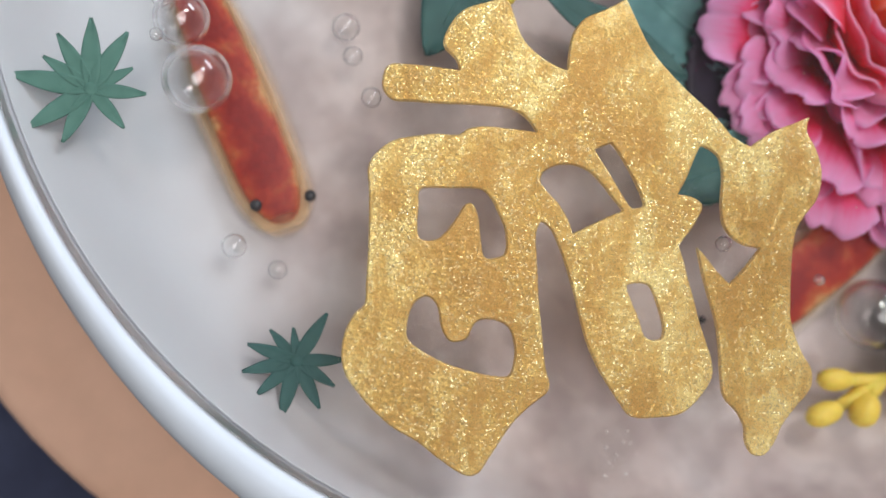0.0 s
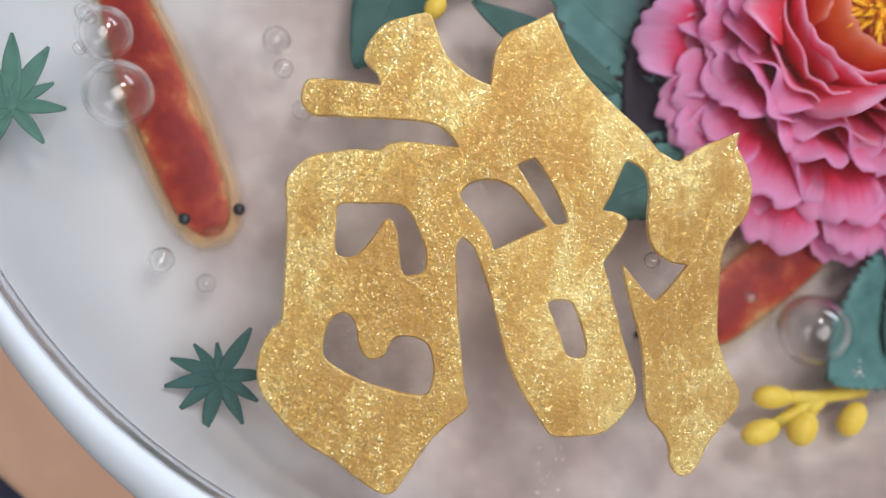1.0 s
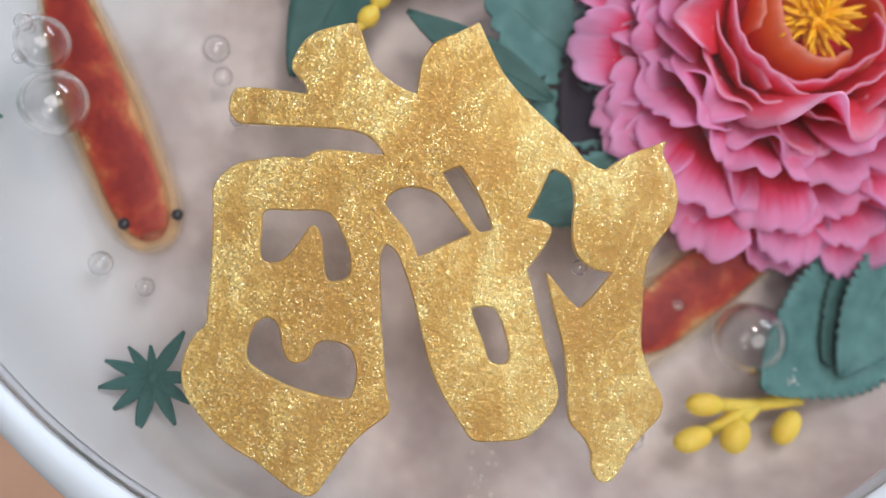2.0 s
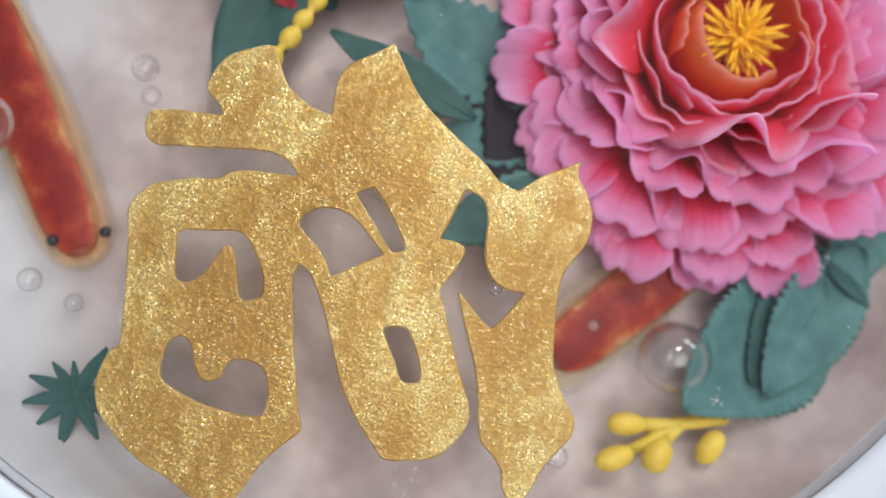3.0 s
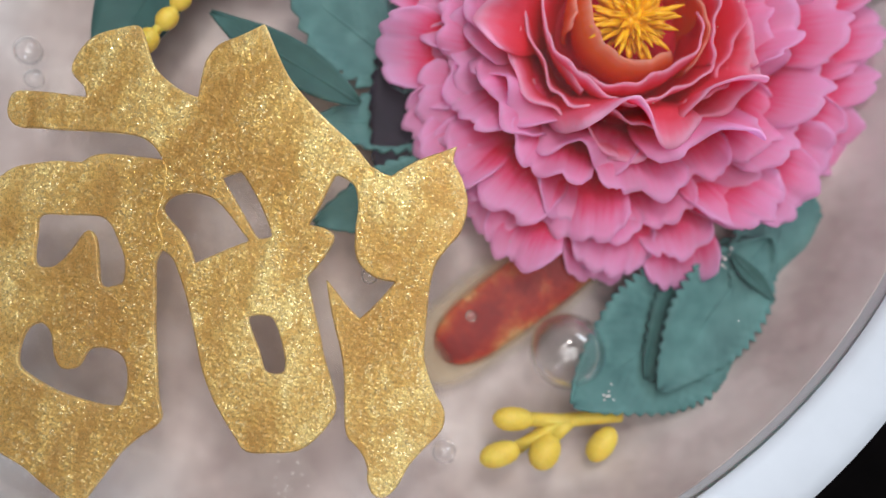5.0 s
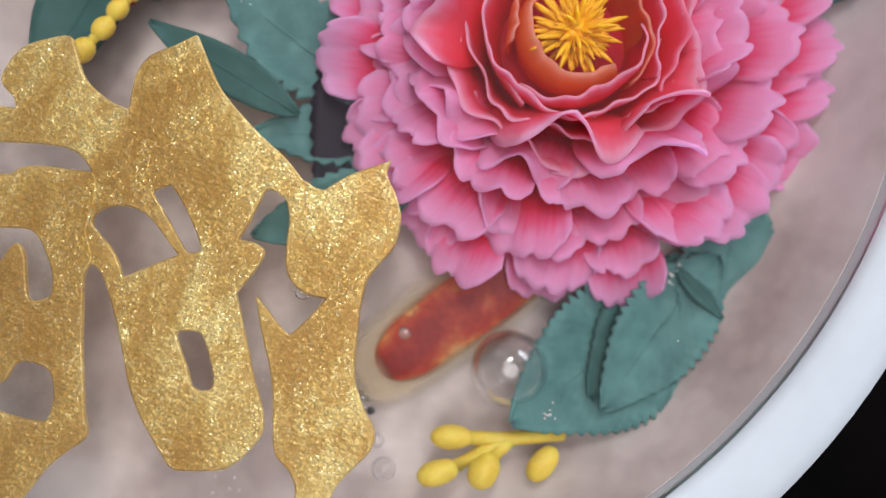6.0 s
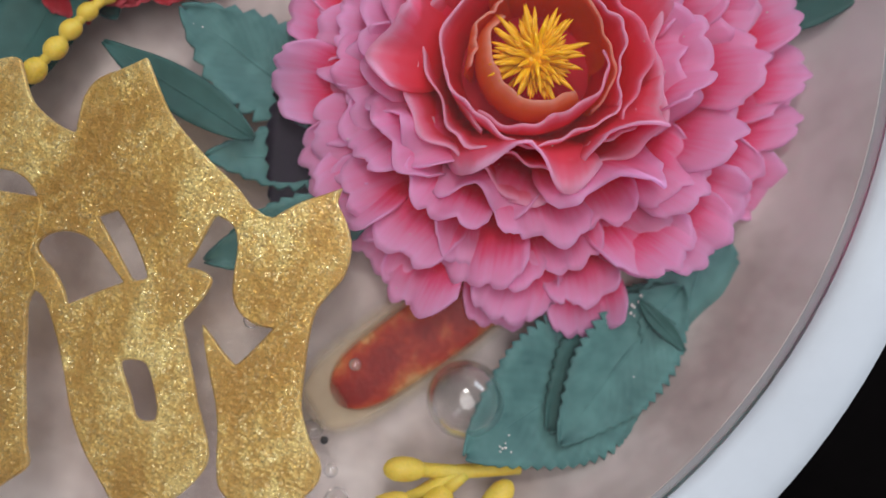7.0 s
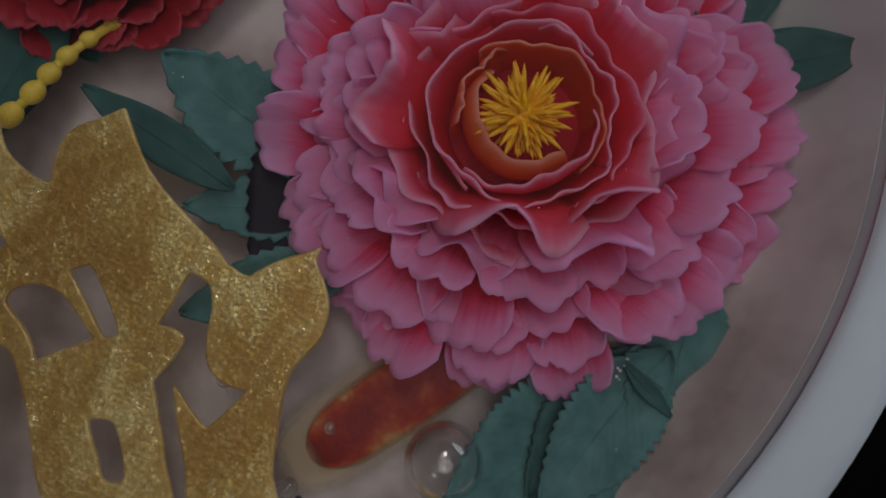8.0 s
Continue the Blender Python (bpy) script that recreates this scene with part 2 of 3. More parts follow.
def milky_material():
    """A cloudy mauve-white layer, whiter towards the bowl's wall; one side is painted whiter in place of brighter light
    there.
    """
    m, n, l, p = material("milky_base_jelly")
    a = noise_node(n, l, 48, 4)
    b = noise_node(n, l, 240, 3)
    r = ramp_node(n, [(0.38, (0.46, 0.385, 0.37)), (0.62, (0.69, 0.625, 0.605))])
    l.new(a.outputs["Fac"], r.inputs[0])
    fine = ramp_node(n, [(0.25, (0.92, 0.92, 0.92)), (0.75, (1.06, 1.06, 1.06))])
    l.new(b.outputs["Fac"], fine.inputs[0])
    base = mixed(n, l, r.outputs[0], fine.outputs[0], 1.0, "MULTIPLY")
    co = n.new("ShaderNodeTexCoord")
    flat = n.new("ShaderNodeVectorMath")
    flat.operation = "MULTIPLY"
    flat.inputs[1].default_value = (1, 1, 0)
    # fade centre moved off the middle: the lit side's brightness goes into the colour
    light_shift = n.new("ShaderNodeVectorMath")
    light_shift.inputs[1].default_value = (-0.030, 0.028, 0)
    l.new(co.outputs["Object"], light_shift.inputs[0])
    l.new(light_shift.outputs[0], flat.inputs[0])
    far = n.new("ShaderNodeVectorMath")
    far.operation = "LENGTH"
    l.new(flat.outputs[0], far.inputs[0])
    wobble = n.new("ShaderNodeMath")
    wobble.operation = "MULTIPLY_ADD"
    wobble.inputs[1].default_value = 0.02
    l.new(a.outputs["Fac"], wobble.inputs[0])
    l.new(far.outputs["Value"], wobble.inputs[2])
    edge = n.new("ShaderNodeMapRange")
    edge.inputs[1].default_value, edge.inputs[2].default_value = 0.098, 0.140
    l.new(wobble.outputs[0], edge.inputs[0])
    l.new(mixed(n, l, base, (0.60, 0.65, 0.69), edge.outputs[0]), p.inputs["Base Color"])
    p.inputs["Roughness"].default_value, p.inputs["Specular IOR Level"].default_value = 0.6, 0.2
    add_bump(n, l, p, b.outputs["Fac"], 0.15, 0.0006)
    return m


def bubble_material():
    """Air in jelly bends light the other way round: an index below one."""
    m, n, l, p = material("air_bubble")
    tr = n.new("ShaderNodeBsdfTransparent")
    tr.inputs[0].default_value = (0.98, 0.975, 0.975, 1)
    gl = n.new("ShaderNodeBsdfGlass")
    gl.inputs["IOR"].default_value = 0.80
    gl.inputs["Roughness"].default_value = 0.02
    sh = n.new("ShaderNodeBsdfGlossy")
    sh.inputs["Roughness"].default_value = 0.05
    mix = n.new("ShaderNodeMixShader")
    mix.inputs[0].default_value = 0.48
    l.new(tr.outputs[0], mix.inputs[1])
    l.new(gl.outputs[0], mix.inputs[2])
    top = n.new("ShaderNodeMixShader")
    top.inputs[0].default_value = 0.10
    l.new(mix.outputs[0], top.inputs[1])
    l.new(sh.outputs[0], top.inputs[2])
    l.new(top.outputs[0], n["Material Output"].inputs[0])
    return m


GOLD = gold_material()
PINK = petal_material("pink_petal", [(0.05, (0.88, 0.022, 0.055)), (0.42, (0.94, 0.05, 0.14)), (0.60, (0.96, 0.18, 0.40)), (0.75, (0.97, 0.40, 0.68)), (1.0, (0.97, 0.58, 0.87))])
ROSE = petal_material("rose_petal", [(0.05, (0.90, 0.02, 0.03)), (0.48, (0.96, 0.045, 0.08)), (0.76, (0.97, 0.12, 0.22)), (0.90, (0.98, 0.30, 0.48)), (1.0, (0.98, 0.58, 0.78))], 0.14, 0.56)
ORANGE = petal_material("orange_petal", [(0.05, (0.96, 0.08, 0.006)), (0.45, (0.99, 0.22, 0.02)), (0.76, (0.99, 0.34, 0.08)), (0.92, (0.99, 0.50, 0.35)), (1.0, (0.98, 0.66, 0.66))], 0.10, 0.62)
RED = petal_material("red_petal", [(0.05, (0.20, 0.004, 0.006)), (0.5, (0.45, 0.012, 0.02)), (0.85, (0.62, 0.04, 0.06)), (1.0, (0.70, 0.12, 0.16))])
STAMEN = plain("yellow_stamen_jelly", (0.95, 0.40, 0.002), (0.98, 0.58, 0.008), 500, 0.45, 0.2)
BUD = plain("yellow_bud_jelly", (0.80, 0.56, 0.05), (0.90, 0.69, 0.11), 260, 0.5, 0.15, subsurface=0.3)
TEAL = leaf_material("teal_leaf", (0.06, 0.155, 0.152), (0.108, 0.25, 0.238))
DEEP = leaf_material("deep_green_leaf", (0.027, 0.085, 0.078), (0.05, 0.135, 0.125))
# near-black colour for the sheet that paints the peony's shade
SHADE = leaf_material("peony_shade_sheet", (0.009, 0.005, 0.013), (0.02, 0.012, 0.027))
MAPLE = leaf_material("small_green_leaf", (0.07, 0.175, 0.14), (0.12, 0.27, 0.22))
KOI = koi_material()
MARGIN = sheer("koi_translucent_margin", (0.88, 0.60, 0.32), 0.62)
PALE = sheer("koi_pale_head", (0.90, 0.74, 0.52), 0.45)
BLACK = plain("black_eye", (0.012, 0.012, 0.016), (0.03, 0.03, 0.035), 900, 0.35)
JELLY = jelly_material()
BUBBLE = bubble_material()
CERAMIC = plain("white_glazed_ceramic", (0.60, 0.63, 0.68), (0.65, 0.68, 0.73), 26, 0.65, spec=0.12, grain=0.02)
MILK = milky_material()
BOARD = plain("tan_board", (0.74, 0.43, 0.29), (0.82, 0.51, 0.365), 14, 0.6, 0.1, grain=0.06)
NAVY = plain("navy_cloth", (0.016, 0.02, 0.05), (0.03, 0.036, 0.075), 40, 0.8, 0.4)
SEAM = plain("navy_seam", (0.06, 0.07, 0.11), (0.09, 0.10, 0.15), 90, 0.8, 0.3)
DARK = plain("dark_table", (0.0015, 0.0012, 0.0012), (0.004, 0.003, 0.003), 20, 0.8, 0.2, spec=0.02)
PLASTER = plain("plaster", (0.60, 0.58, 0.55), (0.68, 0.66, 0.63), 2.0, 0.85, 0.1)
GLINT = plain("air_glint_flecks", (0.85, 0.80, 0.76), (0.95, 0.92, 0.9), 900, 0.15)

# ---------------------------------------------------------------- building helpers


def part(name, bm, mat, parent=None, label="", smooth=True):
    me = bpy.data.meshes.new(name)
    bm.to_mesh(me)
    bm.free()
    me.materials.append(mat)
    if smooth:
        me.polygons.foreach_set("use_smooth", [True] * len(me.polygons))
    ob = new(name, me)
    if parent:
        ob.parent = parent
    if label:
        ob["label"] = label
    return ob


def placed(name, mesh, parent, matrix):
    ob = new(name, mesh)
    ob.parent = parent
    ob.matrix_local = matrix
    return ob


def thing(name, where, label, category, group=""):
    ob = new(name)
    ob.empty_display_size = 0.01
    ob.location = where
    return tagged(ob, label, category, group)


def lathe(profile, steps=128, closed=True):
    """A turned body from a (radius, height) profile."""
    bm = bmesh.new()
    rings = []
    for r, z in profile:
        if r < 1e-6:
            rings.append([bm.verts.new((0, 0, z))])
        else:
            rings.append([bm.verts.new((r * math.cos(2 * math.pi * k / steps), r * math.sin(2 * math.pi * k / steps), z)) for k in range(steps)])
    pairs = list(zip(rings, rings[1:])) + ([(rings[-1], rings[0])] if closed else [])
    for a, b in pairs:
        for k in range(steps):
            q = (k + 1) % steps
            if len(a) == 1 and len(b) == 1:
                continue
            if len(a) == 1:
                bm.faces.new((a[0], b[k], b[q]))
            elif len(b) == 1:
                bm.faces.new((a[k], b[0], a[q]))
            else:
                bm.faces.new((a[k], b[k], b[q], a[q]))
    bmesh.ops.recalc_face_normals(bm, faces=bm.faces)
    return bm


def smooth_loop(points, steps=5):
    """A closed line through the points, round but at those marked as corners."""
    out = []
    n = len(points)
    for k in range(n):
        p0, p1, p2, p3 = (Vector(points[(k + d) % n][:2]) for d in (-1, 0, 1, 2))
        m1 = (p2 - p0) * (0.12 if len(points[k]) > 2 else 0.5)
        m2 = (p3 - p1) * (0.12 if len(points[(k + 1) % n]) > 2 else 0.5)
        d = (p2 - p1).length
        for m in (m1, m2):
            if m.length > d * 1.2:
                m.length = d * 1.2
        for j in range(steps):
            t = j / steps
            out.append(p1 * (2 * t**3 - 3 * t**2 + 1) + m1 * (t**3 - 2 * t**2 + t) + p2 * (3 * t**2 - 2 * t**3) + m2 * (t**3 - t**2))
    return out


def sheet(nu, nv, at, thick):
    """A curved sheet with thickness: at(u, v) for u in -1..1 and v in 0..1."""
    top = [[at(-1 + 2 * i / nu, j / nv) for i in range(nu + 1)] for j in range(nv + 1)]

    def normal(i, j):
        across = top[j][min(i + 1, nu)] - top[j][max(i - 1, 0)]
        along = top[min(j + 1, nv)][i] - top[max(j - 1, 0)][i]
        n = across.cross(along)
        return n.normalized() if n.length > 1e-14 else Vector((0, 0, 1))

    bm = bmesh.new()
    uv = bm.loops.layers.uv.new("UVMap")
    upper = [[bm.verts.new(top[j][i]) for i in range(nu + 1)] for j in range(nv + 1)]
    lower = [[bm.verts.new(top[j][i] + normal(i, j) * thick) for i in range(nu + 1)] for j in range(nv + 1)]

    def quad(corners, cells):
        f = bm.faces.new(corners)
        for loop, (p, q) in zip(f.loops, cells):
            loop[uv].uv = (p / nu, q / nv)

    for j in range(nv):
        for i in range(nu):
            cells = ((i, j), (i + 1, j), (i + 1, j + 1), (i, j + 1))
            quad([upper[q][p] for p, q in cells], cells)
            quad([lower[q][p] for p, q in reversed(cells)], cells[::-1])
    rim = [(i, 0) for i in range(nu)] + [(nu, j) for j in range(nv)] + [(i, nv) for i in range(nu, 0, -1)] + [(0, j) for j in range(nv, 0, -1)]
    for (p, q), (r, t) in zip(rim, rim[1:] + rim[:1]):
        quad([upper[t][r], upper[q][p], lower[q][p], lower[t][r]], ((r, t), (p, q), (p, q), (r, t)))
    return bm


def mesh_of(name, bm, mat):
    me = bpy.data.meshes.new(name)
    bm.to_mesh(me)
    bm.free()
    me.materials.append(mat)
    me.polygons.foreach_set("use_smooth", [True] * len(me.polygons))
    return me


def ball(radius, stretch=(1, 1, 1), seg=24, ring=14):
    bm = bmesh.new()
    bmesh.ops.create_uvsphere(bm, u_segments=seg, v_segments=ring, radius=radius)
    bmesh.ops.scale(bm, vec=stretch, verts=bm.verts)
    return bm


def tube(points, radii, steps=10):
    """A round rod through the points."""
    bm = bmesh.new()
    pts = [Vector(p) for p in points]
    rings = []
    for k, p in enumerate(pts):
        d = (pts[min(k + 1, len(pts) - 1)] - pts[max(k - 1, 0)]).normalized()
        a = d.orthogonal().normalized()
        b = d.cross(a)
        rings.append([bm.verts.new(p + (a * math.cos(2 * math.pi * j / steps) + b * math.sin(2 * math.pi * j / steps)) * radii[k]) for j in range(steps)])
    for a, b in zip(rings, rings[1:]):
        for j in range(steps):
            q = (j + 1) % steps
            bm.faces.new((a[j], a[q], b[q], b[j]))
    bm.faces.new(rings[0][::-1])
    bm.faces.new(rings[-1])
    bmesh.ops.recalc_face_normals(bm, faces=bm.faces)
    return bm


# ---------------------------------------------------------------- room, table, board


def box(name, lo, hi, mat, label, category):
    bm = bmesh.new()
    bmesh.ops.create_cube(bm, size=1)
    for v in bm.verts:
        v.co = Vector(lo[k] + (hi[k] - lo[k]) * (v.co[k] + 0.5) for k in range(3))
    return tagged(part(name, bm, mat, smooth=False), label, category, kind="structure")


MM = 0.001
CENTRE = Vector((-0.005, 0.0, 0.0))
TABLE_Z = -0.056

box("floor", (-2.1, -2.1, -0.90), (2.1, 2.1, -0.80), PLASTER, "plain pale floor of the room", "floor")
box("ceiling", (-2.1, -2.1, 1.70), (2.1, 2.1, 1.80), PLASTER, "plain white plaster ceiling", "ceiling")
box("wall_south", (-2.1, -2.1, -0.80), (2.1, -2.0, 1.70), PLASTER, "plain plaster wall", "wall")
bm = bmesh.new()
for lo, hi in (((-2.1, 2.0, -0.80), (0.30, 2.1, 1.70)), ((1.70, 2.0, -0.80), (2.1, 2.1, 1.70)), ((0.30, 2.0, -0.80), (1.70, 2.1, 0.30)), ((0.30, 2.0, 1.62), (1.70, 2.1, 1.70))):
    made = bmesh.ops.create_cube(bm, size=1)["verts"]
    for v in made:
        v.co = Vector(lo[k] + (hi[k] - lo[k]) * (v.co[k] + 0.5) for k in range(3))
tagged(part("wall_north", bm, PLASTER, smooth=False), "plain plaster wall with an open window", "wall", kind="structure")
box("wall_east", (2.0, -2.0, -0.80), (2.1, 2.0, 1.70), PLASTER, "plain plaster wall", "wall")
box("wall_west", (-2.1, -2.0, -0.80), (-2.0, 2.0, 1.70), PLASTER, "plain plaster wall", "wall")

table = thing("table", (0.1, 0.1, TABLE_Z), "very dark matt table top under the serving bowl", "table")
bm = bmesh.new()
bmesh.ops.create_cube(bm, size=1)
bmesh.ops.scale(bm, vec=(1.3, 0.9, 0.03), verts=bm.verts)
bmesh.ops.bevel(bm, geom=bm.edges[:], offset=0.004, segments=2, affect="EDGES")
bmesh.ops.translate(bm, vec=(0, 0, -0.015), verts=bm.verts)
part("tabletop", bm, DARK, table, smooth=False)
for sx in (-0.58, 0.58):
    for sy in (-0.38, 0.38):
        part("leg", tube([(sx, sy, -0.03), (sx, sy, -0.744)], [0.025, 0.02], 12), DARK, table)

mat_cloth = thing("place_mat", (-0.155, -0.15, TABLE_Z), "navy blue cloth place mat with paler seams", "place mat")
bm = bmesh.new()
bmesh.ops.create_grid(bm, x_segments=24, y_segments=24, size=0.11)
for v in bm.verts:
    v.co.z = 0.0015 + 0.0004 * noise.noise(v.co * 40)
bmesh.ops.solidify(bm, geom=bm.faces[:], thickness=0.001)
part("cloth", bm, NAVY, mat_cloth).rotation_euler = (0, 0, radians(18))
for y0 in (-0.052, 0.01):
    seam = part("seam", tube([(-0.1, y0, 0.0022), (0, y0 + 0.001, 0.0022), (0.1, y0, 0.0022)], [0.0009] * 3, 8), SEAM, mat_cloth)
    seam.rotation_euler = (0, 0, radians(10))

board = lathe([(0, 0), (0.128, 0), (0.1315, 0.0015), (0.1328, 0.0045), (0.1315, 0.0085), (0.128, 0.010), (0, 0.010)], 96, False)
board = tagged(part("cake_board", board, BOARD), "smooth tan round board under the white bowl", "board")
board.location = (-0.035, -0.030, TABLE_Z)

# ---------------------------------------------------------------- bowl and jelly
FLOOR_Z = -0.027
RIM = 0.1310
profile = [(0, FLOOR_Z - 0.001), (0.085, FLOOR_Z - 0.001), (0.106, FLOOR_Z - 0.0005), (0.1135, FLOOR_Z + 0.0010), (0.1195, FLOOR_Z + 0.0042), (0.1240, FLOOR_Z + 0.0095),
           (0.1275, FLOOR_Z + 0.0170), (0.1300, -0.0035), (RIM, -0.0006), (0.1322, 0.0008), (0.1350, 0.0012), (0.1390, 0.0007), (0.1418, -0.0008), (0.1430, -0.0034),
           (0.1422, -0.0085), (0.1400, -0.0092), (0.1370, -0.0105), (0.1330, -0.018), (0.1250, -0.027), (0.1120, -0.0350), (0.0900, -0.0385), (0.0700, -0.0395), (0.0690, -0.0455), (0.0650, -0.046), (0.0630, -0.0405), (0, -0.0395)]
bowl = thing("serving_bowl", CENTRE, "white glazed round serving bowl filled with clear jelly", "bowl")
bm = lathe(profile, 160, False)
for v in bm.verts:  # the rim is shifted sideways to fit the camera's view
    out = math.hypot(v.co.x, v.co.y)
    lip = min(1.0, max(0.0, (out - 0.1312) / 0.010))
    v.co.y += 0.0024 * max(0.0, -v.co.x / max(out, 0.01)) * lip
    v.co.x += (0.0055 - 0.0028 * v.co.x / max(out, 0.01)) * lip
part("bowl_body", bm, CERAMIC, bowl)
inside = [(r, z) for r, z in profile[1:8]]
base = [(0, FLOOR_Z - 0.0006)] + [(r - 0.0004, z + 0.0004) for r, z in inside] + [(0.1294, -0.0034), (0.1262, FLOOR_Z + 0.0172), (0.1226, FLOOR_Z + 0.0102), (0.1182, FLOOR_Z + 0.0056), (0.1128, FLOOR_Z + 0.0028), (0.106, FLOOR_Z + 0.0018), (0.085, FLOOR_Z + 0.0016), (0, FLOOR_Z + 0.0016)]

jelly = thing("jelly_dessert", CENTRE, "clear set jelly filling the white bowl to its rim", "jelly")
part("milky_layer", lathe(base, 128, False), MILK, jelly, "cloudy pinkish white layer at the bottom")
top = [(0, -0.0007), (0.120, -0.0007), (0.1285, -0.0006), (0.1302, -0.0002), (0.1308, -0.0010), (0.1290, -0.0038), (0.1256, FLOOR_Z + 0.0176), (0.1220, FLOOR_Z + 0.0108), (0.1176, FLOOR_Z + 0.0062), (0.1124, FLOOR_Z + 0.0036), (0.106, FLOOR_Z + 0.0026), (0, FLOOR_Z + 0.0024)]
part("clear_body", lathe(top, 128, False), JELLY, jelly)

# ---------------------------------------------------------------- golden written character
# outline of the character, section by section, traced to fit the camera's view (mm; 1 marks a sharp corner)
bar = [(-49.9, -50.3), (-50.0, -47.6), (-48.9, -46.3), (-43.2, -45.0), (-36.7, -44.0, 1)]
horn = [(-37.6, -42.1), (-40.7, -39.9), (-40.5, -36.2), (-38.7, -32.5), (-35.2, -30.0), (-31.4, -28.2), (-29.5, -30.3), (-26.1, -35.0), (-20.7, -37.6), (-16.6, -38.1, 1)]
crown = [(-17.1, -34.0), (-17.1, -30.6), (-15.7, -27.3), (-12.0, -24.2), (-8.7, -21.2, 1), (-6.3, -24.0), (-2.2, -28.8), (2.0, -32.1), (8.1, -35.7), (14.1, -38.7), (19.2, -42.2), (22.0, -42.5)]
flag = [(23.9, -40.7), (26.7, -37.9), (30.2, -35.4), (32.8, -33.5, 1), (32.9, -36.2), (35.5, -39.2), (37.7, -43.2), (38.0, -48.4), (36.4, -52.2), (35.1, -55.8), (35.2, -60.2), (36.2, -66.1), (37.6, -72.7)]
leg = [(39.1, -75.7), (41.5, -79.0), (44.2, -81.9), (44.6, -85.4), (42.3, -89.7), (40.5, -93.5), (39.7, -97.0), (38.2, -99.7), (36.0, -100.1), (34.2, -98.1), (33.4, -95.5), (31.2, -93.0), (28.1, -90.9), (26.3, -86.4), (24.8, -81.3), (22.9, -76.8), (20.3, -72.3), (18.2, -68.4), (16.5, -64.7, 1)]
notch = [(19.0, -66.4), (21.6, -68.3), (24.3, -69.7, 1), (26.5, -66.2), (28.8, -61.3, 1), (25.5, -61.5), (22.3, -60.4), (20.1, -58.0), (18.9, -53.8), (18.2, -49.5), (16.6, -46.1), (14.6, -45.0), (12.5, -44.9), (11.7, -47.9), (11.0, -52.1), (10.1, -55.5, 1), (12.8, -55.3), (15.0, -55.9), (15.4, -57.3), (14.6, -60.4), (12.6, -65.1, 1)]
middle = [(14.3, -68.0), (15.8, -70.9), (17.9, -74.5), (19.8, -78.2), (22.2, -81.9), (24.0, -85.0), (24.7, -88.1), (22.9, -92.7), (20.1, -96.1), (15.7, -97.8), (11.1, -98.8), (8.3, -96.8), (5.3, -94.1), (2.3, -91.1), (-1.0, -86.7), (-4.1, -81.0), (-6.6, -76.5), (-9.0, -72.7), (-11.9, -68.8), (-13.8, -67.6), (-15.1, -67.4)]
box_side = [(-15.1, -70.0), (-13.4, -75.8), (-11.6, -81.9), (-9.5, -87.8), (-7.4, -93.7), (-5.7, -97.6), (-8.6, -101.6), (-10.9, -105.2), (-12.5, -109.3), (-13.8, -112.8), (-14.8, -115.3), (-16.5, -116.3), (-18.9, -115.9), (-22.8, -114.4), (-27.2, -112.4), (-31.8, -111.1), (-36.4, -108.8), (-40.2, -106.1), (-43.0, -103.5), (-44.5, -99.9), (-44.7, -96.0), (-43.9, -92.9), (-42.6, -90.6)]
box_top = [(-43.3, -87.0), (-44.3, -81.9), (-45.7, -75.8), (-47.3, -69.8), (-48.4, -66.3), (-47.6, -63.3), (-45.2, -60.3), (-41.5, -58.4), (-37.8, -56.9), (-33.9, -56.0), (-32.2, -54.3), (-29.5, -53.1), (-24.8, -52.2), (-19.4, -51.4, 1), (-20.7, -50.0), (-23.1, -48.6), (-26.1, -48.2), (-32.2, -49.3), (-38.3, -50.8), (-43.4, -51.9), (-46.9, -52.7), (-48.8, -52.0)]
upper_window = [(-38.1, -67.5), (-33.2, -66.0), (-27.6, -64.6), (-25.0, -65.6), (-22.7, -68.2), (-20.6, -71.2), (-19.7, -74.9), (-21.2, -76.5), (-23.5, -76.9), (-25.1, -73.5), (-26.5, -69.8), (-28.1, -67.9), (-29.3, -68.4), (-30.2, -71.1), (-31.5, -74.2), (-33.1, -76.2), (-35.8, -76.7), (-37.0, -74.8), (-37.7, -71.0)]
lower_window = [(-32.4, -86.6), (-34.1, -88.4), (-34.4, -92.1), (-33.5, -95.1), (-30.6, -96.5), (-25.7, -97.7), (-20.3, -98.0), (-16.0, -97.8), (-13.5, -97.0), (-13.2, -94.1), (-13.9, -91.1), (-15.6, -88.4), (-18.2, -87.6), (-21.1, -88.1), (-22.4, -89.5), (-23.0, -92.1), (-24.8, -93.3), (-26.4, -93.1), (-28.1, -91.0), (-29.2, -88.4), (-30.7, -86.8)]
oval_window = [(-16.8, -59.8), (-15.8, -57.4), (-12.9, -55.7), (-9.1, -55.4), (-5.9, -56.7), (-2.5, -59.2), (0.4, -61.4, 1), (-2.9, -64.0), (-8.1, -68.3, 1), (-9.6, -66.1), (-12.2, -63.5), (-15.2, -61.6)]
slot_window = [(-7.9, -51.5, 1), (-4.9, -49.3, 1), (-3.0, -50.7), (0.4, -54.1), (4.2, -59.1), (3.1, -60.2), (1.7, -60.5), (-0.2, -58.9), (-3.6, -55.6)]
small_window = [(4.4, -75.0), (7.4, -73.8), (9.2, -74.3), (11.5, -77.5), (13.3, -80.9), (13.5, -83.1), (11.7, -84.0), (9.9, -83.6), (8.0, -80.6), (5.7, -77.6)]
